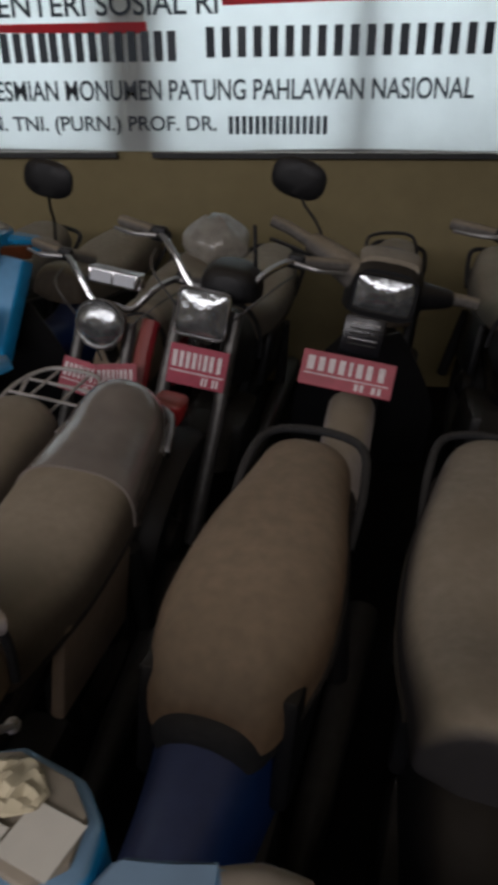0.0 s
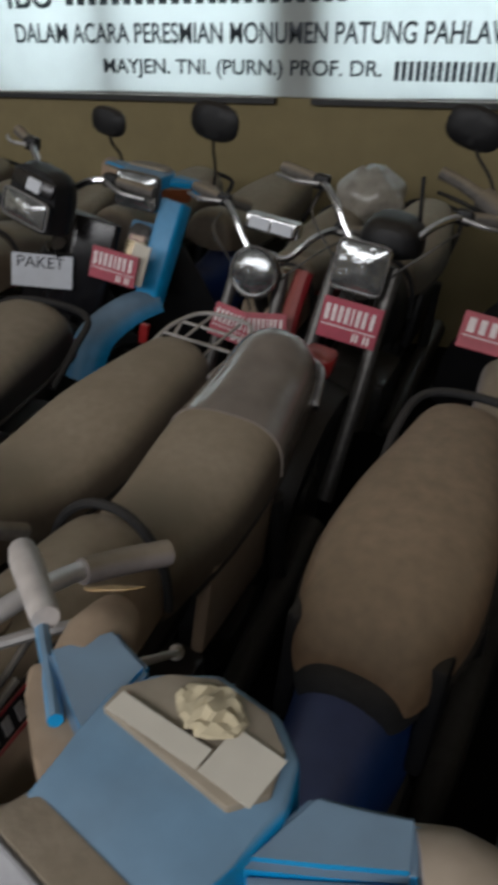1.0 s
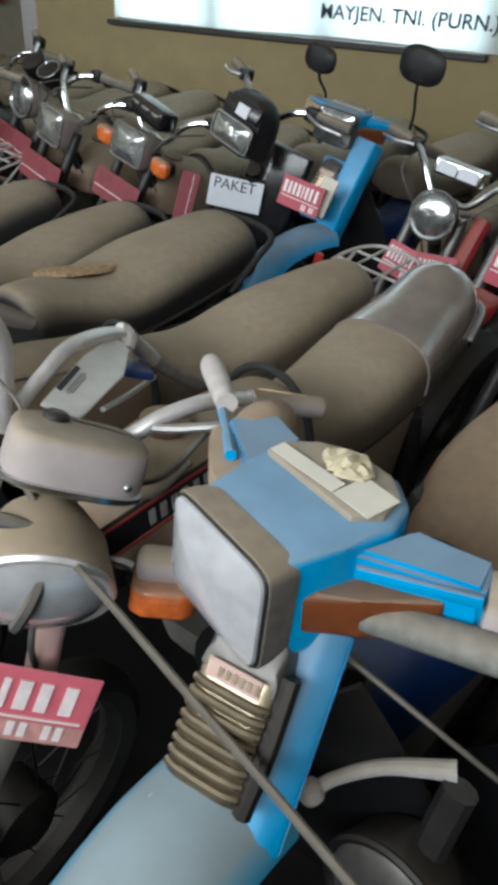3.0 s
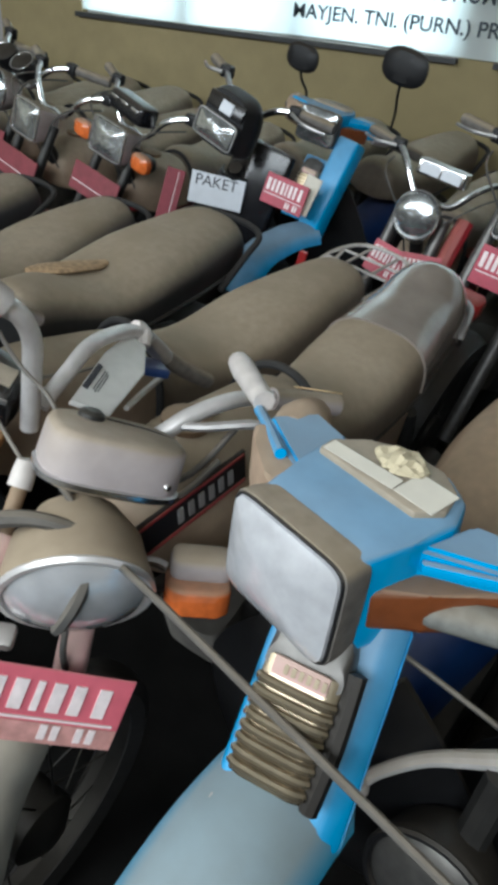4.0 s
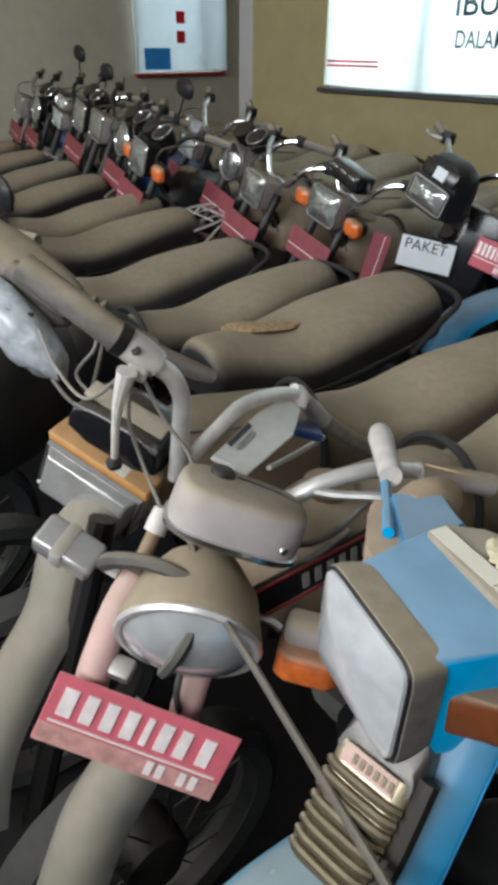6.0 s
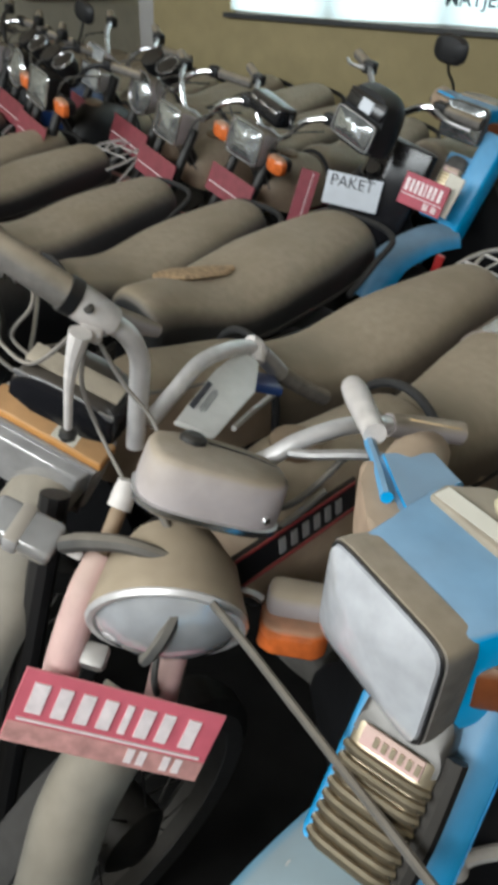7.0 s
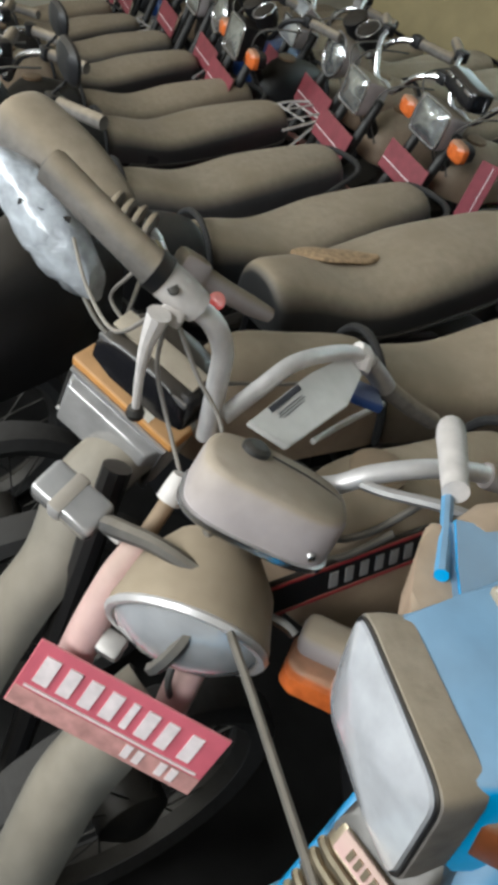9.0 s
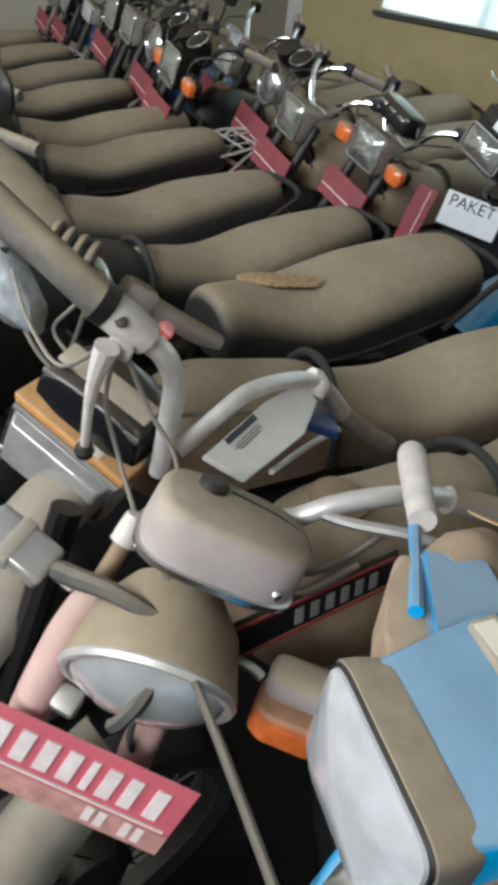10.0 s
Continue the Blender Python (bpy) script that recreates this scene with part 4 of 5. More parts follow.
part("front_fender", ridge([(0.2, 2.1, 0.70), (0.19, 1.98, 0.69), (0.175, 1.86, 0.62), (0.17, 1.76, 0.5)], 0.07, 0.06), "taupe", dark, "dusty front fender", inworld=True)
part("rear_rail", tube([(0.23, 2.56, 1.02), (0.24, 2.6, 1.05), (0.30, 2.62, 1.06), (0.38, 2.62, 1.05), (0.40, 2.58, 1.0)], 0.006, 8), "black", dark, inworld=True)

# square lamp, chrome forks, black instrument cover
square = motorcycle("motorcycle with square headlamp, chrome forks and black instrument cover", (-0.225, 2.05, 0.955), (-0.1, 3.45, 0.8), 9, lampkind="square", body="black", lights=False, meter=False, lamp_size=0.064, lamp_tall=2.0, plate=False, seat_h=0.05)
part("instrument_cover", loft(smooth_sections([(-0.08, -0.04, 0.05, 0.06, 2.4), (-0.05, -0.045, 0.085, 0.09, 2.8), (0.04, -0.045, 0.09, 0.095, 2.8), (0.1, -0.03, 0.06, 0.06, 2.4)]), m=square.matrix_world.inverted() @ pose(-0.165, 2.2, 1.0, 0, 9, -5)), "black", square, "black rubber instrument cover", sharp=60)
plate_part(square, square.matrix_world.inverted() @ pose(-0.24, 1.99, 0.795, -12, 9, -4), 0.17, 0.115)
part("stick", tube([(-0.104, 2.239, 1.145), (-0.10, 2.22, 1.05), (-0.098, 2.216, 0.97)], 0.006, 8), "black", square, "thin upright rod", inworld=True)

# round lamp
rounded = motorcycle("motorcycle with round dusty headlamp and red front fender", (-0.56, 2.14, 0.885), (-0.47, 3.5, 0.8), 9, body="red", shell="seat_brown", lights=False, meter=False, plate=False, seat_h=0.07)
blk = cover_block(rounded, pose(-0.53, 2.235, 0.985, -8, 10, -4), 0.165, 0.05, 0.07, "chrome", "chrome framed instrument block")
for x in (-0.036, 0.036):
    part("label", box(0.066, 0.003, 0.034, rounded.matrix_world.inverted() @ pose(-0.53, 2.235, 0.985, -8, 10, -4) @ pose(x, -0.037, 0.0), 0.001, 1), "whitepaper", blk, "white label")
plate_part(rounded, rounded.matrix_world.inverted() @ pose(-0.60, 2.03, 0.735, -18, 14, -6), 0.13, 0.10)
plate_part(rounded, rounded.matrix_world.inverted() @ pose(-0.485, 2.0, 0.735, -25, 2, 14), 0.12, 0.11)
part("fork_shroud", tube([(-0.42, 2.2, 0.86), (-0.44, 2.14, 0.76), (-0.45, 2.08, 0.66)], 0.028, 10), "red", rounded, inworld=True)

# the second blue one
blue2 = motorcycle("bright blue underbone motorcycle with small square lamp and raised mirrors", (-1.0, 2.33, 1.0), (-0.80, 3.6, 0.8), 10, "moped", body="black", tunnel="bluedark", front=False, seat_h=0.04)
B2 = pose(-1.01, 2.31, 1.045, 0, 10, 2)
blue_front(blue2, B2, full=False, lens="lensbright")
bi = blue2.matrix_world.inverted()
part("leg_shield_top", prism([(-0.02, 0.0), (0.055, 0.0), (0.075, 0.06), (-0.03, 0.06)], -0.17, 0.17, bi @ pose(-0.955, 2.27, 0.87, -20, 14, 2), 0.01), "blue", blue2, "bright blue leg shield")
part("front_fender", ridge([(-0.98, 2.25, 0.74), (-1.02, 2.12, 0.735), (-1.07, 1.98, 0.68), (-1.10, 1.9, 0.55)], 0.075, 0.065), "blue", blue2, "bright blue front fender", inworld=True)
part("reflector", box(0.03, 0.02, 0.07, bi @ pose(-0.905, 2.06, 0.66, 0, 12, 0), 0.006), "redlens", blue2, "red reflector")
plate_part(blue2, bi @ pose(-1.03, 2.13, 0.845, -15, 8, -6), 0.17, 0.10)
part("plate_backing", box(0.06, 0.006, 0.13, bi @ pose(-0.955, 2.155, 0.85, -15, 14, -6), 0.002, 1), "paper", blue2, "pale plate backing")
mirror(blue2, bi @ Vector((-0.83, 2.53, 1.03)), bi @ Vector((-0.764, 2.374, 1.252)), 0, 0.075)
mirror(blue2, bi @ Vector((-1.17, 2.53, 1.075)), bi @ Vector((-1.154, 2.422, 1.237)), 0, 0.06)

# double lamp and a paper note
paket = motorcycle("black motorcycle with double headlamp and a taped paper note", (-1.28, 2.15, 1.0), (-1.2, 3.5, 0.8), 10, "moped", body="black", front=False, seat_h=0.06)
pi_ = paket.matrix_world.inverted()
pm = pi_ @ pose(-1.27, 2.10, 1.055, -10, 16, -14)
fair = part("fairing", loft(smooth_sections([(0.0, -0.09, 0.095, 0.17, 4.0), (0.06, -0.085, 0.11, 0.18, 3.6), (0.13, -0.05, 0.07, 0.12, 2.8)]), m=pm), "black", paket, "dusty dark lamp fairing", sharp=50)
square_lamp(paket, pm @ pose(0, -0.008, -0.042), 0.185, 0.085, 0.03, "black", "lensbright", rim="silver", rim_r=0.003)
part("visor", box(0.17, 0.012, 0.05, pm @ pose(0, -0.004, 0.038, -8), 0.005), "blackgloss", fair, "smoked visor")
part("label", box(0.055, 0.003, 0.038, pm @ pose(0.01, -0.013, 0.035, -8), 0.001, 1), "whitepaper", fair, "white label")
part("leg_shield", prism([(-0.13, 0.03), (0.0, -0.02), (0.13, 0.03), (0.13, 0.06), (-0.13, 0.06)], -0.22, 0.13, pi_ @ pose(-1.25, 2.27, 0.84, -14, 12, -10), 0.012), "blackgloss", paket, "black leg shield")
note_m = turned((-1.332, 2.184, 0.789), (0.143, 0.07, -0.022), (0.03, 0.03, 0.085))
handlebar(paket, pi_ @ pose(-1.30, 2.3, 1.06, 0, 12, -20), 0.33, 0.06, 0.1, "chrome", mirrors=())
part("front_fender", ridge([(-1.2, 2.08, 0.66), (-1.19, 1.96, 0.66), (-1.2, 1.85, 0.60), (-1.2, 1.78, 0.5)], 0.07, 0.06), "black", paket, inworld=True)
note = tagged(new("paper_note"), "white paper note with a handwritten word, taped to a leg shield", "paper")
note.matrix_world = note_m
bpy.context.view_layer.update()
part("sheet", box(0.20, 0.002, 0.11, Matrix()), "whitepaper", note)
cu = bpy.data.curves.new("word", "FONT")
cu.body, cu.size, cu.extrude = "PAKET", 0.054, 0.0004
tmp = bpy.data.objects.new("word", cu)
scene.collection.objects.link(tmp)
bpy.context.view_layer.update()
me = bpy.data.meshes.new_from_object(tmp.evaluated_get(bpy.context.evaluated_depsgraph_get()))
bpy.data.objects.remove(tmp)
me.transform(pose(-0.085, -0.002, 0.01, 90))
me.materials.append(M["ink"])
word = new("lettering", me)
word.parent = note
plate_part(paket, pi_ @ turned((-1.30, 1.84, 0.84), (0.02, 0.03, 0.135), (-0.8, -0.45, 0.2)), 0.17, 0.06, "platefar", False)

# big rectangular lamp with amber indicators
motorcycle("motorcycle with large rectangular headlamp and amber indicators", (-1.74, 2.10, 0.925), (-1.68, 3.5, 0.8), 12, lampkind="square", body="red", meter=False, lamp_size=0.082, lamp_tall=1.5, shell="taupe", seat_h=0.05, steer=-8, far=True)
glint = tagged(new("instrument_cover"), "black rubber instrument cover with chrome bars for glints on a motorcycle", "instrument cover")
glint.matrix_world = pose(-1.72, 2.2, 1.015, -10, 14, -18)
bpy.context.view_layer.update()
part("housing", box(0.21, 0.09, 0.075, Matrix(), 0.02, 3), "blackgloss", glint)
# three small chrome bars stand in for the glints along the cover
for x in (-0.065, 0.0, 0.065):
    part("trim", box(0.045, 0.006, 0.010, pose(x, -0.046, 0.012), 0.003), "chrome", glint)

motorcycle("dusty motorcycle with rounded headlamp and red number plate", (-2.12, 2.08, 0.945), (-2.08, 3.5, 0.8), 12, lampkind="square", lamp_size=0.07, body="red", lights=False, shell="taupe", steer=-10, meter=False, seat_h=0.04, far=True)
motorcycle("dusty motorcycle with rounded lamp, grey cowl and red plate", (-2.46, 2.25, 1.0), (-2.42, 3.5, 0.8), 12, lampkind="round", body="red", lights=False, shell="taupe", steer=-10, seat_h=0.04, far=True)
for k, (x, y, z) in enumerate(((-2.86, 2.02, 1.0), (-2.98, 2.42, 1.03), (-3.35, 2.25, 1.02), (-3.75, 2.35, 1.05), (-4.1, 2.45, 1.08), (-4.55, 2.55, 1.05), (-5.05, 2.65, 1.05), (-5.5, 2.75, 1.05))):
    motorcycle("dusty motorcycle in the far part of the wall row", (x, y, z), (x + 0.06, y + 1.3, 0.8), 11, lampkind=("square", "double", "round", "square")[k % 4], body=("black", "red", "bluedark", "black")[k % 4], lights=k == 0, steer=-10,
               shell=("black", "taupe")[k % 2], bar=("black", "chrome", "black")[k % 3], mirrors=((-1, -0.02, 0.13, 5), (1, 0.02, 0.13, -5)) if k == 5 else ((1, 0.02, 0.13, 5),) if k == 2 else (), plate=k not in (3, 5), meter=k % 2 == 0, far=True)

# a bike beyond the dark one, of which the bar shows
motorcycle("motorcycle with black grip and pale lever, beyond the dark underbone", (0.80, 2.15, 0.95), (0.86, 3.45, 0.8), 8, lampkind="round", body="black", lights=False, plate=True, seat_h=0.04)

# a dusty clear bag on the seat of the square-lamped one
bm = bmesh.new()
loops = []
for k in range(13):
    f = k / 12
    r = 0.15 * math.sin(math.pi * (0.06 + 0.88 * f)) ** 0.7
    loops.append([Vector((-0.40 + math.cos(a) * r * (1 + 0.08 * math.sin(6 * a + 9 * f)), 3.3 + math.sin(a) * r * 0.8 * (1 + 0.07 * math.sin(5 * a - 8 * f)), 0.76 + 0.24 * f + 0.01 * math.sin(4 * a))) for a in (2 * math.pi * j / 26 for j in range(26))])
rings(bm, loops)
tagged(part("plastic_bag", bm, "bag", sharp=25), "dusty crumpled clear plastic bag lying on a seat", "bag")


# ---- the near row ----
near0 = motorcycle("motorcycle with long dusty grey seat and dark grab rail", (0.31, 0.38, 0.93), (0.56, 1.78, 0.8), 4, "moped", seat="seat_grey", body="black", front=False, seat_w=0.14)
part("lever", tube([(-0.016, 0.365, 0.701), (0.0, 0.386, 0.711), (0.043, 0.419, 0.727), (0.11, 0.446, 0.744)], [0.008, 0.008, 0.009, 0.012], 10), "paleplastic", near0, "dusty pale brake lever", inworld=True)
part("lever_ball", lathe([(0.002, -0.016), (0.011, -0.012), (0.016, 0.0), (0.011, 0.012), (0.002, 0.016)], pose(-0.018, 0.362, 0.70), 14), "paleplastic", near0, inworld=True)
for s in (0, 1):
    part("fork_leg", tube([(0.12 + 0.17 * s, 0.43, 0.74), (0.08 + 0.17 * s, 0.30, 0.30)], 0.02, 10, n=2), "engine", near0, inworld=True)
fr0 = near0.matrix_world.inverted() @ pose(0.09, 0.36, 0.60, -8, 4, -12)
round_lamp(near0, fr0, 0.075, "black", "capmetal", rim="black")

blue = motorcycle("sky-blue underbone motorcycle with dusty brown seat and papers on its dial", (-0.095, 0.30, 0.97), (0.11, 1.52, 0.8), 3, "moped", body="black", tunnel="bluedark", seat="seat_tan", front=False, seat_w=0.145, seat_keys=[(0.08, -0.05, 0.045, 0.03, 2.2), (0.09, -0.05, 0.085, 0.07, 2.3), (0.15, -0.035, 0.114, 0.10, 2.5), (0.26, -0.02, 0.138, 0.115, 2.7), (0.42, 0.0, 0.133, 0.115, 2.8), (0.58, 0.015, 0.108, 0.11, 2.8), (0.69, 0.025, 0.094, 0.10, 2.6), (0.73, 0.03, 0.075, 0.06, 2.2)])
part("seat_nose", loft(smooth_sections([(0.04, 0.59, 0.045, 0.05, 2.2), (0.06, 0.59, 0.078, 0.075, 2.4), (0.12, 0.595, 0.106, 0.07, 2.5)]), m=pose(0, 0.02, 0)), "tyre", blue, "black rubber seat nose")
BLUE_M = pose(-0.118, 0.330, 0.992, 0, 0, -22.4)
blue_front(blue, BLUE_M, turned((-0.078, 0.284, 0.902), (1.0, 0.02, 0.0), (0.0, 0.55, 0.83)))
part("front_fender", ridge([(-0.07, 0.31, 0.80), (-0.078, 0.25, 0.808), (-0.09, 0.17, 0.80), (-0.105, 0.08, 0.755), (-0.118, 0.0, 0.67), (-0.122, -0.04, 0.55)], 0.075, 0.06), "bluedusty", blue, "dusty grey-blue front fender", inworld=True)
part("bolt", lathe([(0.011, 0.0), (0.011, 0.006), (0.007, 0.010), (0.001, 0.0105)], pose(-0.116, 0.217, 0.787, 45, -30, 0), 12), "silver", blue, inworld=True)
part("mirror_stub", tube([(-0.352, 0.634, 1.010), (-0.332, 0.612, 1.014), (-0.264, 0.541, 1.022)], [0.0145, 0.0165, 0.0135], 12, n=3), "alloy", blue, "pale dusty mirror stub", inworld=True)
part("bracket", tube([(-0.268, 0.538, 1.012), (-0.23, 0.49, 1.024), (-0.19, 0.438, 1.034)], [0.0065, 0.006, 0.0065], 8, n=3), "blue", blue, inworld=True)
part("peeling_tape", slab([(-0.03, -0.004), (-0.005, -0.012), (0.028, 0.0), (0.012, 0.012), (-0.022, 0.01)], 0.001, pose(-0.215, 0.585, 1.035, 60, 0, 20)), "peel", blue, "curled strip of old tape", inworld=True)
part("lever", tube([(-0.20, 0.53, 0.985), (-0.195, 0.60, 0.93), (-0.208, 0.69, 0.845)], [0.006, 0.005, 0.005], 8), "paleplastic", blue, "pale lever with round end", inworld=True)
part("lever_ball", lathe([(0.001, -0.01), (0.008, -0.006), (0.01, 0.0), (0.008, 0.006), (0.001, 0.01)], pose(-0.212, 0.70, 0.835), 12), "paleplastic", blue, inworld=True)
part("lever", tube([(-0.002, 0.372, 0.975), (0.045, 0.378, 0.982), (0.10, 0.386, 0.985), (0.16, 0.396, 0.985)], [0.0135, 0.017, 0.018, 0.017], 12), "leverdull", blue, "thick mouldy rubber lever cover", inworld=True)
part("cable", tube([(-0.026, 0.393, 0.894), (0.036, 0.388, 0.879), (0.105, 0.39, 0.852), (0.2, 0.42, 0.78)], 0.003, 6), "wire", blue, inworld=True)
part("hook", tube([(-0.065, 0.366, 0.735), (-0.048, 0.364, 0.728), (-0.04, 0.37, 0.73), (-0.036, 0.387, 0.742)], 0.005, 8), "paleplastic", blue, "small white hook", inworld=True)

# papers and a rag on the dial of the blue one
dial_m = BLUE_M @ pose(0, 0, 0.0625)
card = tagged(part("paper_card", box(0.044, 0.043, 0.0008, dial_m @ pose(0.036, 0.124, 0.0002, 0, 2, 3)), "paper"), "small cream card lying on the dusty dial", "paper")
strip = tagged(part("paper_strip", box(0.086, 0.018, 0.0008, dial_m @ pose(-0.03, 0.107, 0.0012, 3, 0, 4)), "paper"), "torn cream paper strip lying on the dusty dial", "paper")
bm = bmesh.new()
loops = []
rnd = random.Random(7)
for k in range(13):
    f = k / 12
    r = 0.023 * math.sin(math.pi * (0.08 + 0.84 * f)) ** 0.8
    loops.append([dial_m @ Vector((-0.04 + 0.058 * f + rnd.uniform(-0.0015, 0.0015), 0.143 + math.cos(a) * r * rnd.uniform(0.85, 1.12), 0.001 + max(0.0, math.sin(a)) * r * rnd.uniform(0.1, 0.5))) for a in (2 * math.pi * j / 18 for j in range(18))])
rings(bm, loops)
tagged(part("crumpled_paper", bm, "oldpaper", sharp=28), "crumpled yellowed paper on the dusty dial", "paper")

# the red one with the tan tank
redbike = motorcycle("old red motorcycle with dusty tan tank and shiny grey seat cover", (-0.43, 0.47, 0.92), (-0.335, 1.89, 0.8), 5, body="tank_tan", front=False, pad=True, rear="chromerail", tank_lift=0.07, tank_long=0.10, cap_y=-0.30, seat_h=0.02)


PLATE_M = redbike.matrix_world.inverted() @ turned((-0.392, 0.248, 0.698), (0.66, 0.62, -0.42), (0.11, 0.51, 0.855))
near_plate = plate_part(redbike, PLATE_M, 0.245, 0.10, "plate")
part("worn_band", box(0.243, 0.0012, 0.028, PLATE_M @ pose(0, -0.0018, -0.0355), 0.0004, 1), "plateworn", near_plate, "worn, dusty lower strip")
LAMP_M = redbike.matrix_world.inverted() @ turned((-0.368, 0.318, 0.846), (0.70, 0.66, -0.22), (0.378, -0.102, 0.9))
round_lamp(redbike, LAMP_M, 0.084, "tank_tan", "lensmilky", rim="satin", bulge=1.7)
box_m = redbike.matrix_world.inverted() @ turned((-0.3925, 0.424, 0.974), (0.631, 0.69, -0.354), (0.07, 0.404, 0.912))
hood = part("instrument_box", lathe([(0.97, -0.04), (1.0, -0.03), (0.985, 0.002), (0.97, 0.010), (0.94, 0.0155), (0.86, 0.018), (0.3, 0.019)], box_m, 40, sx=0.083, sy=0.056, power=3.2), "taupe", redbike, "dusty taupe instrument housing", sharp=50)
part("chrome_rim", lathe([(0.98, -0.047), (1.035, -0.044), (1.035, -0.038), (0.98, -0.036)], box_m, 40, sx=0.083, sy=0.056, power=3.2), "chrome", hood)
part("knob", lathe([(0.016, 0.0), (0.016, 0.006), (0.011, 0.010), (0.001, 0.0105)], box_m @ pose(-0.03, 0.024, 0.018), 16), "engine", hood)
part("bolt", lathe([(0.005, 0.0), (0.004, 0.004), (0.0005, 0.005)], box_m @ pose(0.055, -0.054, -0.022, 90, 0, 20), 10), "chrome", hood)
part("seam", tube([box_m @ Vector(q) for q in ((-0.01, 0.03, 0.0192), (0.04, 0.022, 0.0192), (0.072, 0.01, 0.017))], 0.0012, 5), "black", hood)
part("fork_tube", tube([(-0.484, 0.368, 0.928), (-0.478, 0.335, 0.892), (-0.47, 0.30, 0.858)], [0.010, 0.010, 0.012], 12, n=3), "seat_tan", redbike, "brown dusty upper fork tube", inworld=True)
part("fork_leg", tube([(-0.474, 0.318, 0.872), (-0.470, 0.285, 0.838), (-0.468, 0.245, 0.77), (-0.468, 0.215, 0.70)], [0.018, 0.021, 0.022, 0.022], 14, n=4), "darkpink", redbike, "faded pink-red fork leg", inworld=True)
part("fork_cap", tube([(-0.486, 0.374, 0.942), (-0.484, 0.366, 0.928), (-0.482, 0.354, 0.914)], [0.011, 0.0145, 0.0145], 14, n=2), "alloy", redbike, "pale fork top cap", inworld=True)
part("fork_leg", tube([(-0.40, 0.42, 0.84), (-0.405, 0.367, 0.746), (-0.40, 0.335, 0.689), (-0.398, 0.318, 0.65)], [0.018, 0.021, 0.022, 0.021], 14, n=3), "darkpink", redbike, "faded pink-red fork leg", inworld=True)
part("front_fender", ridge([(-0.44, 0.30, 0.67), (-0.437, 0.245, 0.642), (-0.436, 0.19, 0.584), (-0.424, 0.129, 0.511), (-0.415, 0.07, 0.40), (-0.41, 0.05, 0.30)], 0.052, 0.05), "fendergrey", redbike, "grey dusty front fender", inworld=True)
ind = part("indicator", box(0.078, 0.046, 0.04, redbike.matrix_world.inverted() @ turned((-0.284, 0.452, 0.822), (0.82, 0.55, -0.1), (0.1, 0.25, 1)), 0.014, 3), "taupe", redbike)
part("lens", prism([(-0.042, -0.022), (-0.026, -0.034), (0.026, -0.034), (0.042, -0.022), (0.042, 0.022), (-0.042, 0.022)], -0.022, 0.018, redbike.matrix_world.inverted() @ turned((-0.279, 0.436, 0.795), (0.82, 0.55, -0.1), (0.1, 0.25, 1)), 0.007, 0.96, 3), "orange", ind, "bright amber lens")
part("stem", tube([(-0.315, 0.42, 0.825), (-0.33, 0.415, 0.83), (-0.36, 0.40, 0.83)], 0.006, 8), "chrome", ind, inworld=True)
part("handlebar", tube([(-0.43, 0.48, 0.93), (-0.40, 0.515, 0.935), (-0.375, 0.555, 0.955), (-0.348, 0.61, 0.962), (-0.335, 0.67, 0.945), (-0.325, 0.72, 0.925)], 0.0115, 12), "satin", redbike, "chrome handlebar", inworld=True)
part("grip", tube([(-0.328, 0.70, 0.932), (-0.30, 0.755, 0.912), (-0.265, 0.805, 0.895)], [0.0165, 0.0175, 0.0175], 14, n=3), "taupe", redbike, "dusty rubber grip", inworld=True)
part("lever", tube([(-0.39, 0.534, 0.946), (-0.35, 0.55, 0.95), (-0.30, 0.585, 0.955), (-0.25, 0.62, 0.95)], [0.006, 0.0065, 0.007, 0.006], 8), "silver", redbike, inworld=True)
part("lever_ball", lathe([(0.001, -0.009), (0.007, -0.006), (0.009, 0.0), (0.007, 0.006), (0.001, 0.009)], pose(-0.39, 0.534, 0.946), 12), "engine", redbike, inworld=True)
part("strap", tube([(-0.351, 0.341, 0.908), (-0.336, 0.308, 0.902), (-0.333, 0.285, 0.876), (-0.342, 0.269, 0.847), (-0.352, 0.266, 0.832)], [0.006, 0.007, 0.0075, 0.0075, 0.007], 6), "wire", redbike, inworld=True)
part("clamp", box(0.03, 0.03, 0.02, pose(-0.435, 0.262, 0.775, 20, 10, 30), 0.006), "silver", redbike, inworld=True)
for q in (((-0.40, 0.45, 0.88), (-0.36, 0.5, 0.86), (-0.33, 0.56, 0.90)), ((-0.43, 0.44, 0.90), (-0.37, 0.53, 0.87), (-0.33, 0.6, 0.93)), ((-0.395, 0.34, 0.80), (-0.39, 0.31, 0.73), (-0.40, 0.33, 0.64))):
    part("cable", tube(q, 0.0045, 8), "wire", redbike, inworld=True)
cord = tagged(part("cord", tube([(-0.470, 0.380, 0.945), (-0.415, 0.362, 0.930), (-0.351, 0.337, 0.908), (-0.236, 0.303, 0.902), (-0.121, 0.268, 0.897), (-0.007, 0.234, 0.891), (0.127, 0.193, 0.884)], 0.0045, 8), "wire"), "grey cord strung across the near motorcycles", "cord")

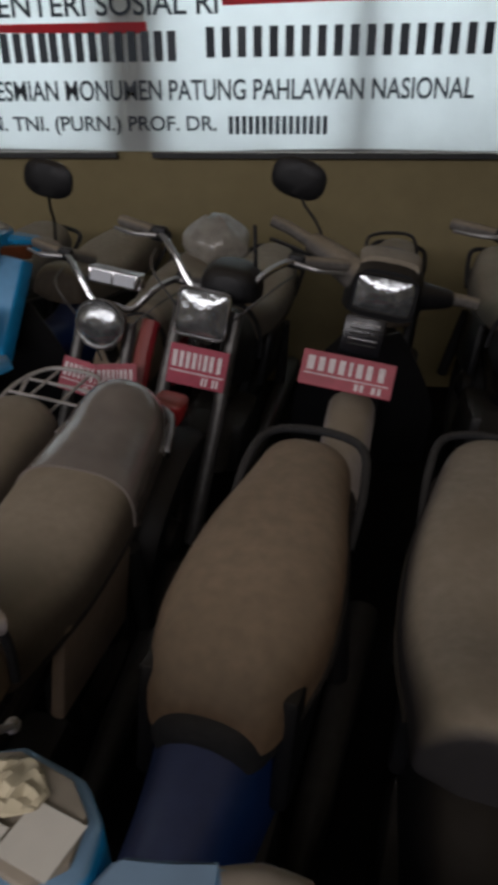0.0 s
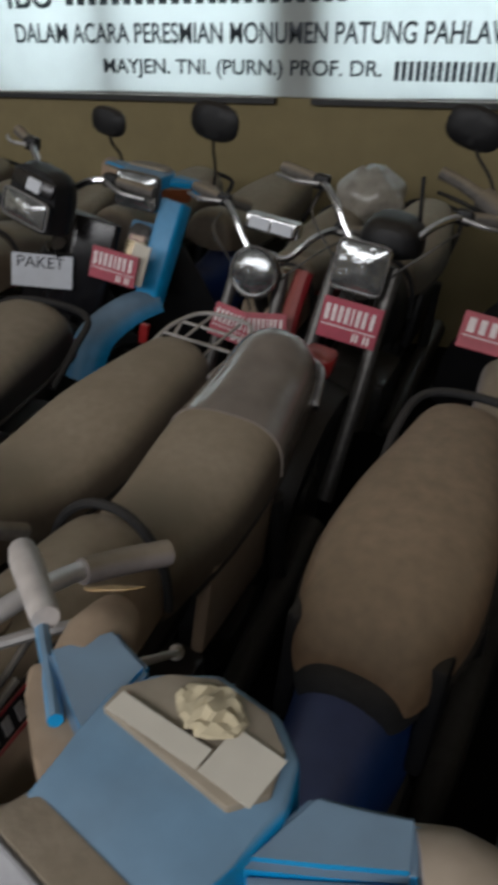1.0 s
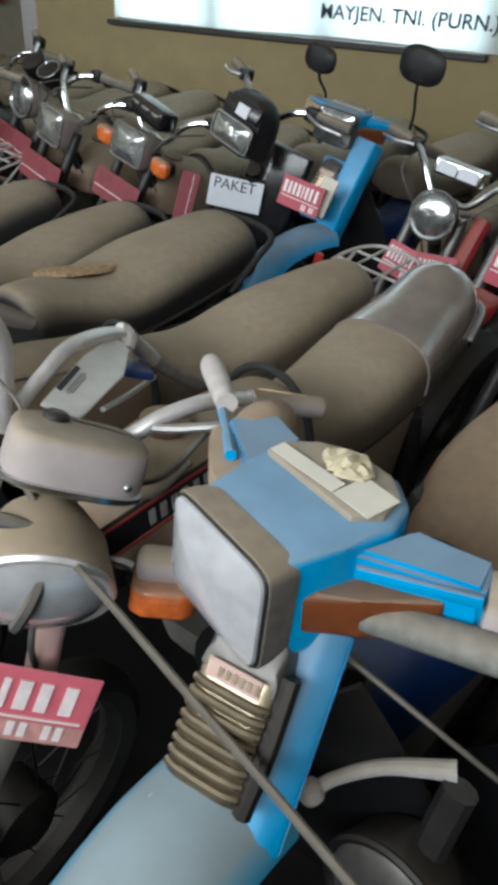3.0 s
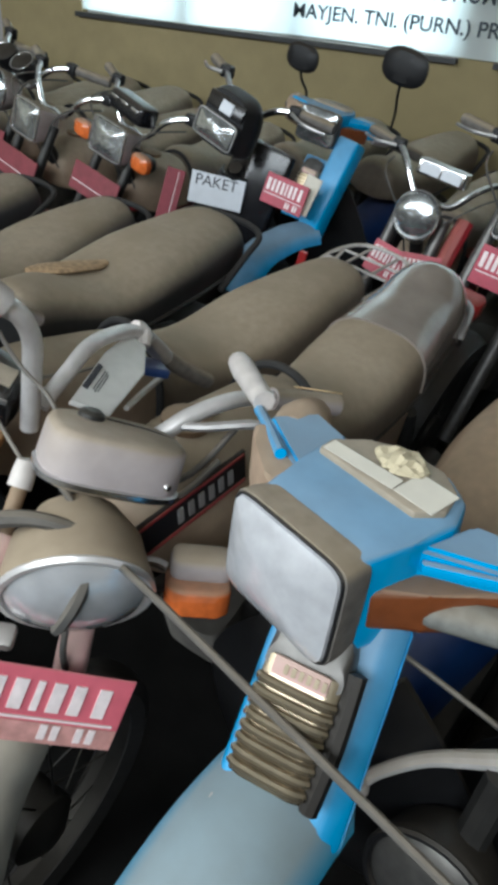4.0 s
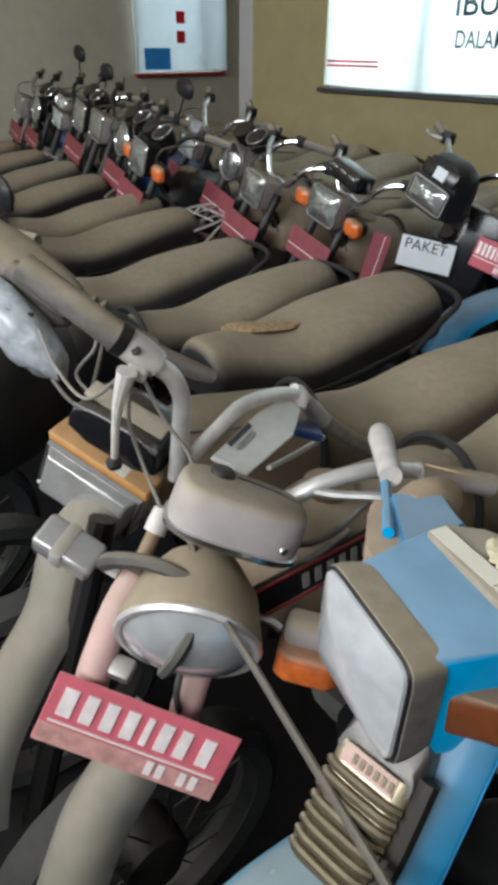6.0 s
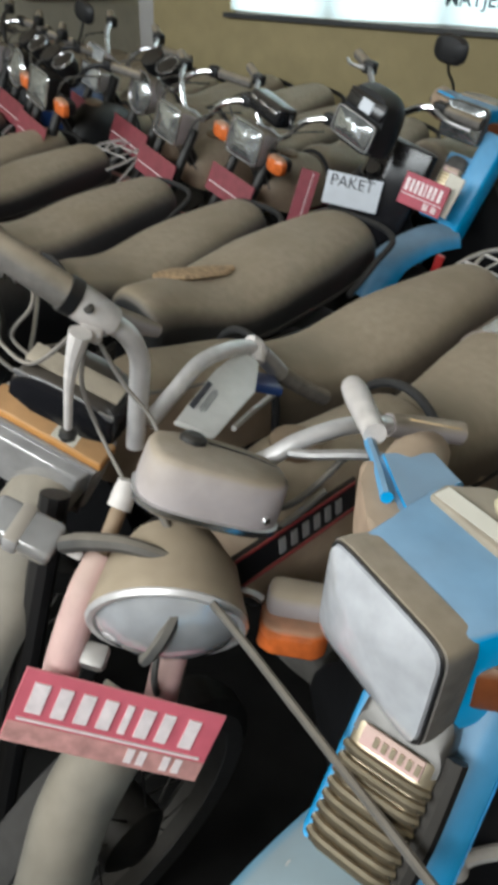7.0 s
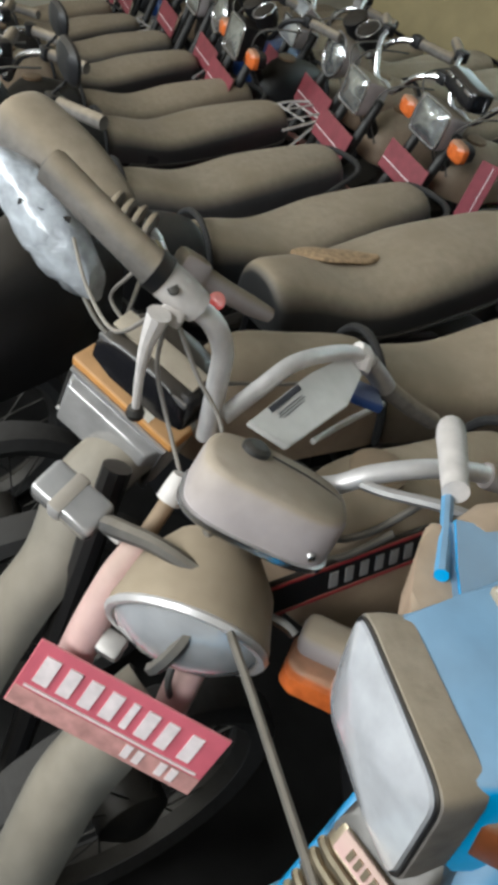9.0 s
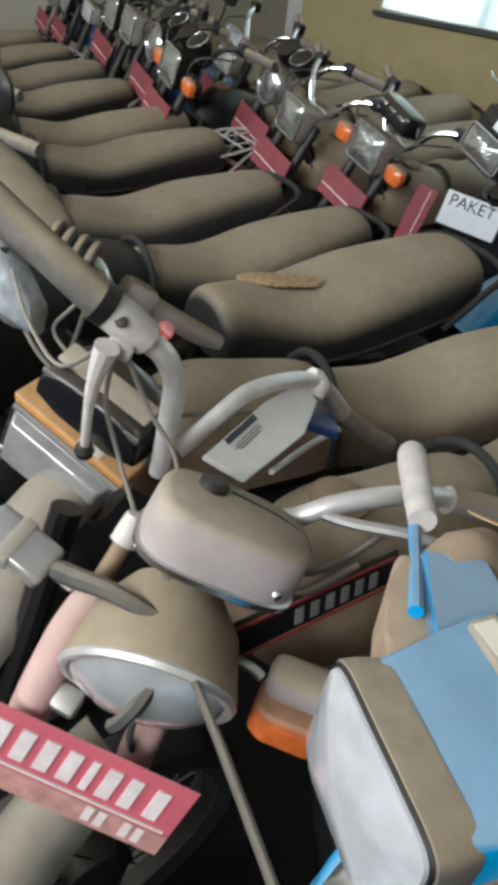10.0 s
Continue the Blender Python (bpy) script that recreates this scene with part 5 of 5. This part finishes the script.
stripe_m = redbike.matrix_world.inverted() @ turned((-0.351, 0.521, 0.837), (0.10, 0.97, 0.02), (-0.12, 0.0, 1.0))
strp = part("tank_stripe", box(0.26, 0.006, 0.055, stripe_m, 0.002, 1), "black", redbike, "dark side panel with thin red lines")
for dz in (-0.021, 0.021):
    part("line", box(0.25, 0.002, 0.004, stripe_m @ pose(0, -0.004, dz)), "red", strp)
bars(stripe_m @ pose(0.03, -0.0045, 0), [(-0.05 + 0.022 * k, 0, 0.011, 0.022) for k in range(6)], "frame", strp)
lampred = part("tail_light", box(0.09, 0.09, 0.075, redbike.matrix_world.inverted() @ pose(-0.30, 1.88, 0.715, 0, 10, -8), 0.02, 3), "redlens", redbike, "bulging red tail lamp")
part("loop", tube([(-0.40, 1.84, 0.745), (-0.375, 1.845, 0.765), (-0.33, 1.82, 0.755), (-0.28, 1.81, 0.70)], 0.006, 8), "chrome", lampred, inworld=True)

# the one with the amber-topped square lamp
amber = motorcycle("motorcycle with amber-topped square lamp, chrome handlebar and white luggage rack", (-0.83, 0.49, 0.92), (-0.575, 1.80, 0.8), 5, body="tank_tan", rear="rack", front=False, tank_lift=0.05, tank_long=0.06, seat_h=0.025, cap_y=None)
AF, AB = [Vector(q) for q in ((-0.770, 0.365, 0.932), (-0.626, 0.440, 0.850))], [Vector(q) for q in ((-0.787, 0.410, 0.936), (-0.643, 0.485, 0.855))]
down = Vector((-0.044, -0.010, -0.092))
rear = Vector((-0.012, 0.02, 0.006))
lensc = [AF[0], AF[1], AF[1] + down, AF[0] + down]
n3 = (lensc[1] - lensc[0]).cross(lensc[3] - lensc[0]).normalized()
if n3.y > 0:
    n3 = -n3
shell = part("headlamp", hull(lensc + [AB[0] + rear, AB[1] + rear, AB[1] + down * 0.9 + rear, AB[0] + down * 0.9 + rear], 0.010), "paleplastic", amber, "square headlamp with dusty clear shell", inworld=True)
inset = [q + (sum(lensc, Vector()) / 4 - q) * 0.07 for q in lensc]
part("lens", hull([q + (sum(inset, Vector()) / 4 - q) * 0.16 + n3 * 0.026 for q in inset] + [q - n3 * 0.004 for q in inset], 0.005), "lensclear", shell, "fluted glass lens", inworld=True)
topc = [AF[0], AF[1], AB[1], AB[0]]
part("amber_top", hull([q + Vector((0.004, -0.001, 0.012)) for q in topc] + [q - Vector((0, 0, 0.004)) for q in topc], 0.004), "amberdusty", shell, "amber plastic top", inworld=True)
part("lens_frame", tube([q + n3 * 0.004 for q in inset], 0.005, 8, n=1, closed=True), "silver", shell, inworld=True)
lab = turned(sum(topc, Vector()) / 4 + Vector((0.026, 0.008, -0.0005)), AF[1] - AF[0], (0.46, 0.09, 0.88))
part("sticker", box(0.036, 0.036, 0.002, lab), "paper", shell, "white sticker", inworld=True)
cl = turned((-0.563, 0.276, 0.884), (0.75, 0.40, -0.40), (0.35, -0.2, 0.9))
ind = part("indicator", box(0.088, 0.05, 0.036, cl, 0.008, 3), "lensclear", amber, "clear dusty indicator lens", inworld=True)
part("lens_edge", box(0.020, 0.054, 0.040, cl @ pose(-0.006, 0, 0), 0.005, 2), "paleplastic", ind, inworld=True)
part("clip", box(0.026, 0.016, 0.012, turned((-0.505, 0.300, 0.872), (0.75, 0.40, -0.40), (0.3, -0.2, 0.9)), 0.003), "whiteplastic", ind, "white plastic clip", inworld=True)
part("stem", tube([(-0.515, 0.298, 0.876), (-0.465, 0.29, 0.915), (-0.405, 0.305, 0.935), (-0.351, 0.337, 0.916)], [0.012, 0.011, 0.009, 0.007], 8), "wire", ind, "dusty rubber stem", inworld=True)
part("front_fender", ridge([(-0.70, 0.40, 0.85), (-0.684, 0.331, 0.818), (-0.66, 0.265, 0.734), (-0.655, 0.193, 0.653), (-0.643, 0.116, 0.551), (-0.64, 0.08, 0.42)], 0.055, 0.04), "fendergrey", amber, "grey dusty front fender", inworld=True)
part("handlebar", tube([(-0.552, 0.445, 0.925), (-0.548, 0.447, 0.96), (-0.542, 0.449, 1.01), (-0.536, 0.448, 1.055), (-0.535, 0.432, 1.092), (-0.545, 0.412, 1.112), (-0.552, 0.395, 1.13)], 0.0125, 12), "satin", amber, "bent satin alloy handlebar", inworld=True)
part("collar", tube([(-0.541, 0.416, 1.110), (-0.550, 0.398, 1.128), (-0.560, 0.380, 1.146)], [0.018, 0.0205, 0.020], 16, n=3), "alloy", amber, "pale alloy throttle collar", inworld=True)
part("collar_bolt", lathe([(0.006, 0.0), (0.006, 0.004), (0.001, 0.005)], pose(-0.537, 0.384, 1.137, 25, 30, 0), 10), "engine", amber, inworld=True)
part("ring", tube([(-0.558, 0.384, 1.143), (-0.564, 0.374, 1.152)], 0.0215, 16, n=1), "black", amber, inworld=True)
part("grip", tube([(-0.561, 0.378, 1.148), (-0.590, 0.355, 1.175), (-0.625, 0.335, 1.20), (-0.66, 0.315, 1.225)], [0.019, 0.0185, 0.0185, 0.019], 14, n=4), "rubber", amber, "dusty grey rubber grip", inworld=True)
part("lever_clamp", box(0.026, 0.018, 0.016, turned((-0.540, 0.385, 1.108), (0.6, 0.6, -0.4), (0.2, -0.3, 0.9)), 0.005), "alloy", amber, "pale alloy lever clamp", inworld=True)
part("lever", tube([(-0.532, 0.366, 1.118), (-0.545, 0.360, 1.08), (-0.556, 0.358, 1.04), (-0.570, 0.360, 0.985)], [0.013, 0.008, 0.0055, 0.005], 10), "alloy", amber, "white lever hanging down", inworld=True)
part("lever_ball", lathe([(0.001, -0.012), (0.009, -0.007), (0.0115, 0.0), (0.009, 0.007), (0.001, 0.012)], pose(-0.574, 0.361, 0.974), 12), "engine", amber, inworld=True)
part("handlebar", tube([(-0.555, 0.47, 0.945), (-0.552, 0.52, 0.975), (-0.555, 0.57, 0.995), (-0.562, 0.63, 0.990), (-0.570, 0.69, 0.972), (-0.570, 0.73, 0.945), (-0.565, 0.76, 0.905)], 0.011, 12), "satin", amber, "bent satin alloy handlebar", inworld=True)
part("knuckle", tube([(-0.575, 0.70, 0.975), (-0.571, 0.712, 0.962), (-0.56, 0.70, 0.945)], [0.011, 0.016, 0.012], 10, n=3), "alloy", amber, "pale lever knuckle", inworld=True)
part("collar", tube([(-0.571, 0.725, 0.948), (-0.567, 0.745, 0.925), (-0.562, 0.765, 0.90)], [0.0145, 0.0155, 0.0155], 12, n=2), "silver", amber, inworld=True)
part("grip", tube([(-0.562, 0.765, 0.90), (-0.552, 0.82, 0.855), (-0.542, 0.873, 0.817)], [0.0145, 0.0145, 0.0145], 12, n=3), "rubber", amber, "dusty rubber grip", inworld=True)
# the white lever bracket, a printed label on its side and a blue sleeve behind it
tl_, tr_, br_, bl_ = Vector((-0.574, 0.680, 0.968)), Vector((-0.548, 0.690, 0.950)), Vector((-0.462, 0.497, 0.950)), Vector((-0.497, 0.462, 0.975))
lift = (tr_ - tl_).cross(bl_ - tl_).normalized() * 0.004
if lift.z < 0:
    lift = -lift
mid_l, mid_r = tl_.lerp(bl_, 0.35) + Vector((-0.006, -0.006, 0.002)), tr_.lerp(br_, 0.4) + Vector((0.012, 0.012, -0.004))
bm = bmesh.new()
rings(bm, [[tl_ + lift, tr_ + lift, tr_ - lift, tl_ - lift], [mid_l + lift, mid_r + lift, mid_r - lift, mid_l - lift], [bl_ + lift, br_ + lift, br_ - lift, bl_ - lift]])
bmesh.ops.bevel(bm, geom=list(bm.edges), offset=0.0018, segments=2, affect="EDGES")
bracket = part("lever_bracket", bm, "whiteplastic", amber, "white plastic lever bracket", inworld=True)
wayb = (mid_l - bl_).normalized()
lab = turned(bl_.lerp(mid_l, 0.5).lerp(br_.lerp(mid_r, 0.5), 0.16) + lift * 1.15, wayb, lift)
for k, (off, wd, mat) in enumerate(((0.004, 0.008, "ink"), (-0.006, 0.0012, "ink"), (-0.0095, 0.0012, "ink"), (-0.013, 0.0012, "ink"))):
    part("printed_bar", box((0.07, 0.055, 0.06, 0.05)[k], wd, 0.0008, lab @ pose(0, off, 0.0004)), mat, bracket, inworld=True)
part("prong", tube([br_.lerp(tr_, 0.25) + Vector((0.004, 0.01, -0.02)), Vector((-0.560, 0.70, 0.862)), Vector((-0.580, 0.79, 0.852))], [0.004, 0.005, 0.005], 8), "whiteplastic", amber, "white plastic prong", inworld=True)
part("cable_sleeve", box(0.05, 0.06, 0.016, turned((-0.556, 0.715, 0.905), (0.6, 0.75, -0.3), (0.1, 0.3, 0.9)), 0.005), "bluedark", amber, "dark blue sleeve", inworld=True)
met = turned((-0.638, 0.432, 0.992), (0.86, 0.36, -0.34), (0.3, 0.0, 0.95))
sp = part("instrument_box", loft(smooth_sections([(-0.045, -0.03, 0.068, 0.04, 3.2), (-0.035, -0.035, 0.076, 0.055, 3.2), (0.02, -0.035, 0.076, 0.06, 3.0), (0.045, -0.03, 0.066, 0.045, 2.6)]), m=met), "blackgloss", amber, "dark plastic instrument housing", sharp=50, inworld=True)
part("dial_glass", box(0.13, 0.03, 0.005, met @ pose(0.0, -0.012, 0.024, 12), 0.002), "dusttop", sp, "dusty pale dial strip", inworld=True)
part("trim", box(0.14, 0.004, 0.008, met @ pose(0.0, -0.041, 0.008), 0.0015), "silver", sp, inworld=True)
for q in (((-0.535, 0.39, 1.10), (-0.51, 0.40, 1.05), (-0.475, 0.41, 1.01), (-0.45, 0.40, 0.97)), ((-0.55, 0.385, 1.10), (-0.56, 0.38, 1.04), (-0.545, 0.385, 0.98), (-0.50, 0.38, 0.93)), ((-0.56, 0.39, 1.11), (-0.66, 0.38, 1.03), (-0.74, 0.38, 1.05), (-0.80, 0.39, 1.09)),
          ((-0.70, 0.43, 0.99), (-0.76, 0.42, 1.02), (-0.73, 0.44, 1.07), (-0.77, 0.47, 1.10)), ((-0.57, 0.70, 0.93), (-0.60, 0.6, 0.93), (-0.61, 0.5, 0.95), (-0.58, 0.45, 0.94))):
    part("cable", tube(q, 0.0028, 6), "cablegrey", amber, inworld=True)
for s in (0, 1):
    part("fork_leg", tube([(-0.62 - 0.09 * s, 0.36 + 0.07 * s, 0.86), (-0.60 - 0.09 * s, 0.16 + 0.07 * s, 0.35)], 0.02, 10, n=2), "black", amber, inworld=True)

# the one with the wrapped lamp and the torn seat
wrapped = motorcycle("dark motorcycle with torn dusty seat and lamp wrapped in clear plastic", (-1.13, 0.50, 0.93), (-1.03, 1.85, 0.8), 5, "moped", body="black", seat="seat_black", front=False, seat_w=0.15, seat_h=0.055)
cm = turned((-0.925, 0.44, 1.145), (0.19, 0.085, -0.115), (0.25, 0.0, 0.9))
cov = part("handlebar_cover", loft(smooth_sections([(-0.11, -0.04, 0.03, 0.05, 2.4), (-0.09, -0.045, 0.055, 0.075, 2.6), (0.0, -0.045, 0.06, 0.08, 2.8), (0.08, -0.035, 0.045, 0.065, 2.6), (0.11, -0.02, 0.03, 0.04, 2.2)]), m=cm @ pose(0, 0, 0, 0, 0, -90)), "rubber", wrapped, "dust-covered handlebar cover", sharp=60, inworld=True)
bm = bmesh.new()
loops = []
for k in range(11):
    f = k / 10
    r = 0.062 * math.sin(math.pi * (0.1 + 0.8 * f)) ** 0.6
    c = Vector((-0.935, 0.345, 1.14)).lerp(Vector((-0.79, 0.415, 1.03)), f)
    loops.append([c + Vector((0.35 * math.cos(a) * r, -0.55 * math.cos(a) * r, math.sin(a) * r * 0.9)) * (1 + 0.06 * math.sin(5 * a + 11 * f) + 0.04 * math.sin(9 * a - 17 * f)) for a in (2 * math.pi * j / 22 for j in range(22))])
rings(bm, loops)
part("headlamp", bm, "wrap", wrapped, "headlamp wrapped in crinkled clear plastic", sharp=50, inworld=True)
part("grip", tube([(-0.90, 0.405, 1.155), (-0.86, 0.43, 1.125), (-0.83, 0.455, 1.10)], [0.018, 0.018, 0.019], 14, n=3), "rubber", wrapped, inworld=True)
bm = bmesh.new()
for k in range(4):
    c = Vector((-0.835, 0.462, 1.105)).lerp(Vector((-0.80, 0.495, 1.085)), k / 3)
    d = Vector((0.035, 0.033, -0.02)).normalized() * 0.006
    tube([c - d, c - d * 0.3, c + d * 0.3, c + d], [0.022, 0.028, 0.028, 0.022], 14, bm, 1)
part("rubber_boot", bm, "rubber", wrapped, "ribbed rubber boot", inworld=True)
part("handlebar", tube([(-0.81, 0.49, 1.09), (-0.79, 0.50, 1.075), (-0.785, 0.51, 1.045), (-0.80, 0.53, 1.02)], 0.012, 12), "chrome", wrapped, inworld=True)
part("switch", box(0.05, 0.045, 0.045, turned((-0.803, 0.565, 1.02), (0.03, 0.12, -0.08), (0, 0.3, 1)), 0.01), "taupe", wrapped, inworld=True)
part("grip", tube([(-0.803, 0.57, 1.015), (-0.795, 0.62, 0.98), (-0.783, 0.665, 0.95), (-0.775, 0.70, 0.93)], [0.018, 0.0165, 0.0165, 0.012], 14, n=3), "taupe", wrapped, "dusty grip", inworld=True)
part("reflector", lathe([(0.001, 0.0), (0.012, 0.002), (0.014, 0.008), (0.001, 0.012)], pose(-0.745, 0.58, 0.99, 60, 0, 30), 14), "redlens", wrapped, inworld=True)
part("lever", tube([(-0.86, 0.345, 1.122), (-0.84, 0.37, 1.112), (-0.823, 0.396, 1.103)], 0.005, 8), "black", wrapped, inworld=True)
for q in (((-0.82, 0.40, 1.02), (-0.76, 0.40, 0.99), (-0.70, 0.42, 0.96)), ((-0.80, 0.5, 1.06), (-0.75, 0.44, 1.0), (-0.77, 0.40, 0.9), (-0.8, 0.42, 0.8))):
    part("cable", tube(q, 0.0035, 6), "wire", wrapped, inworld=True)
part("body_cowl", loft(smooth_sections([(-0.16, -0.2, 0.06, 0.18, 2.4), (0.0, -0.2, 0.10, 0.22, 2.6), (0.14, -0.2, 0.09, 0.2, 2.6)]), m=turned((-0.98, 0.40, 1.03), (0.17, 0.11, -0.04), (0.2, 0.05, 1))), "black", wrapped, "dark front cowl", sharp=60, inworld=True)
tear = bmesh.new()
loops = []
for k in range(9):
    f = k / 8
    c = Vector((-1.165, 1.06, 0.824)).lerp(Vector((-1.085, 1.25, 0.815)), f)
    h = (0.05 + 0.008 * math.sin(9 * f)) * math.sin(math.pi * (0.06 + 0.88 * f))
    loops.append([c + Vector((math.cos(a) * h, 0, math.sin(a) * 0.009)) for a in (2 * math.pi * j / 10 for j in range(10))])
rings(tear, loops)
part("tear", tear, "foam", wrapped, "torn strip with bare foam", inworld=True)

# farther along the near row
FAR = ((-1.47, 0.55, -1.45, 1.9, "rail"), (-1.94, 0.55, -1.86, 1.85, "rail"), (-2.5, 0.75, -2.45, 2.1, "rack"), (-2.9, 0.85, -2.85, 2.2, "rail"), (-3.45, 0.95, -3.5, 2.35, "chromerail"), (-4.0, 1.1, -4.05, 2.4, "rail"), (-4.6, 1.2, -4.65, 2.5, "rack"), (-5.2, 1.3, -5.25, 2.6, "rail"))
for k, (x0, y0, x1, y1, rear) in enumerate(FAR):
    motorcycle("dusty motorcycle with long grey-brown seat, farther along the near row", (x0, y0, 0.93), (x1, y1, 0.8), 6, seat=("seat_black", "seat_grey", "seat_black", "seat_brown")[k % 4], body=("black", "red", "black")[k % 3], rear=rear, front=k > 0,
               mirrors=((1, 0.08, 0.1, 10),) if k in (1, 2) else (), lights=False, far=True)
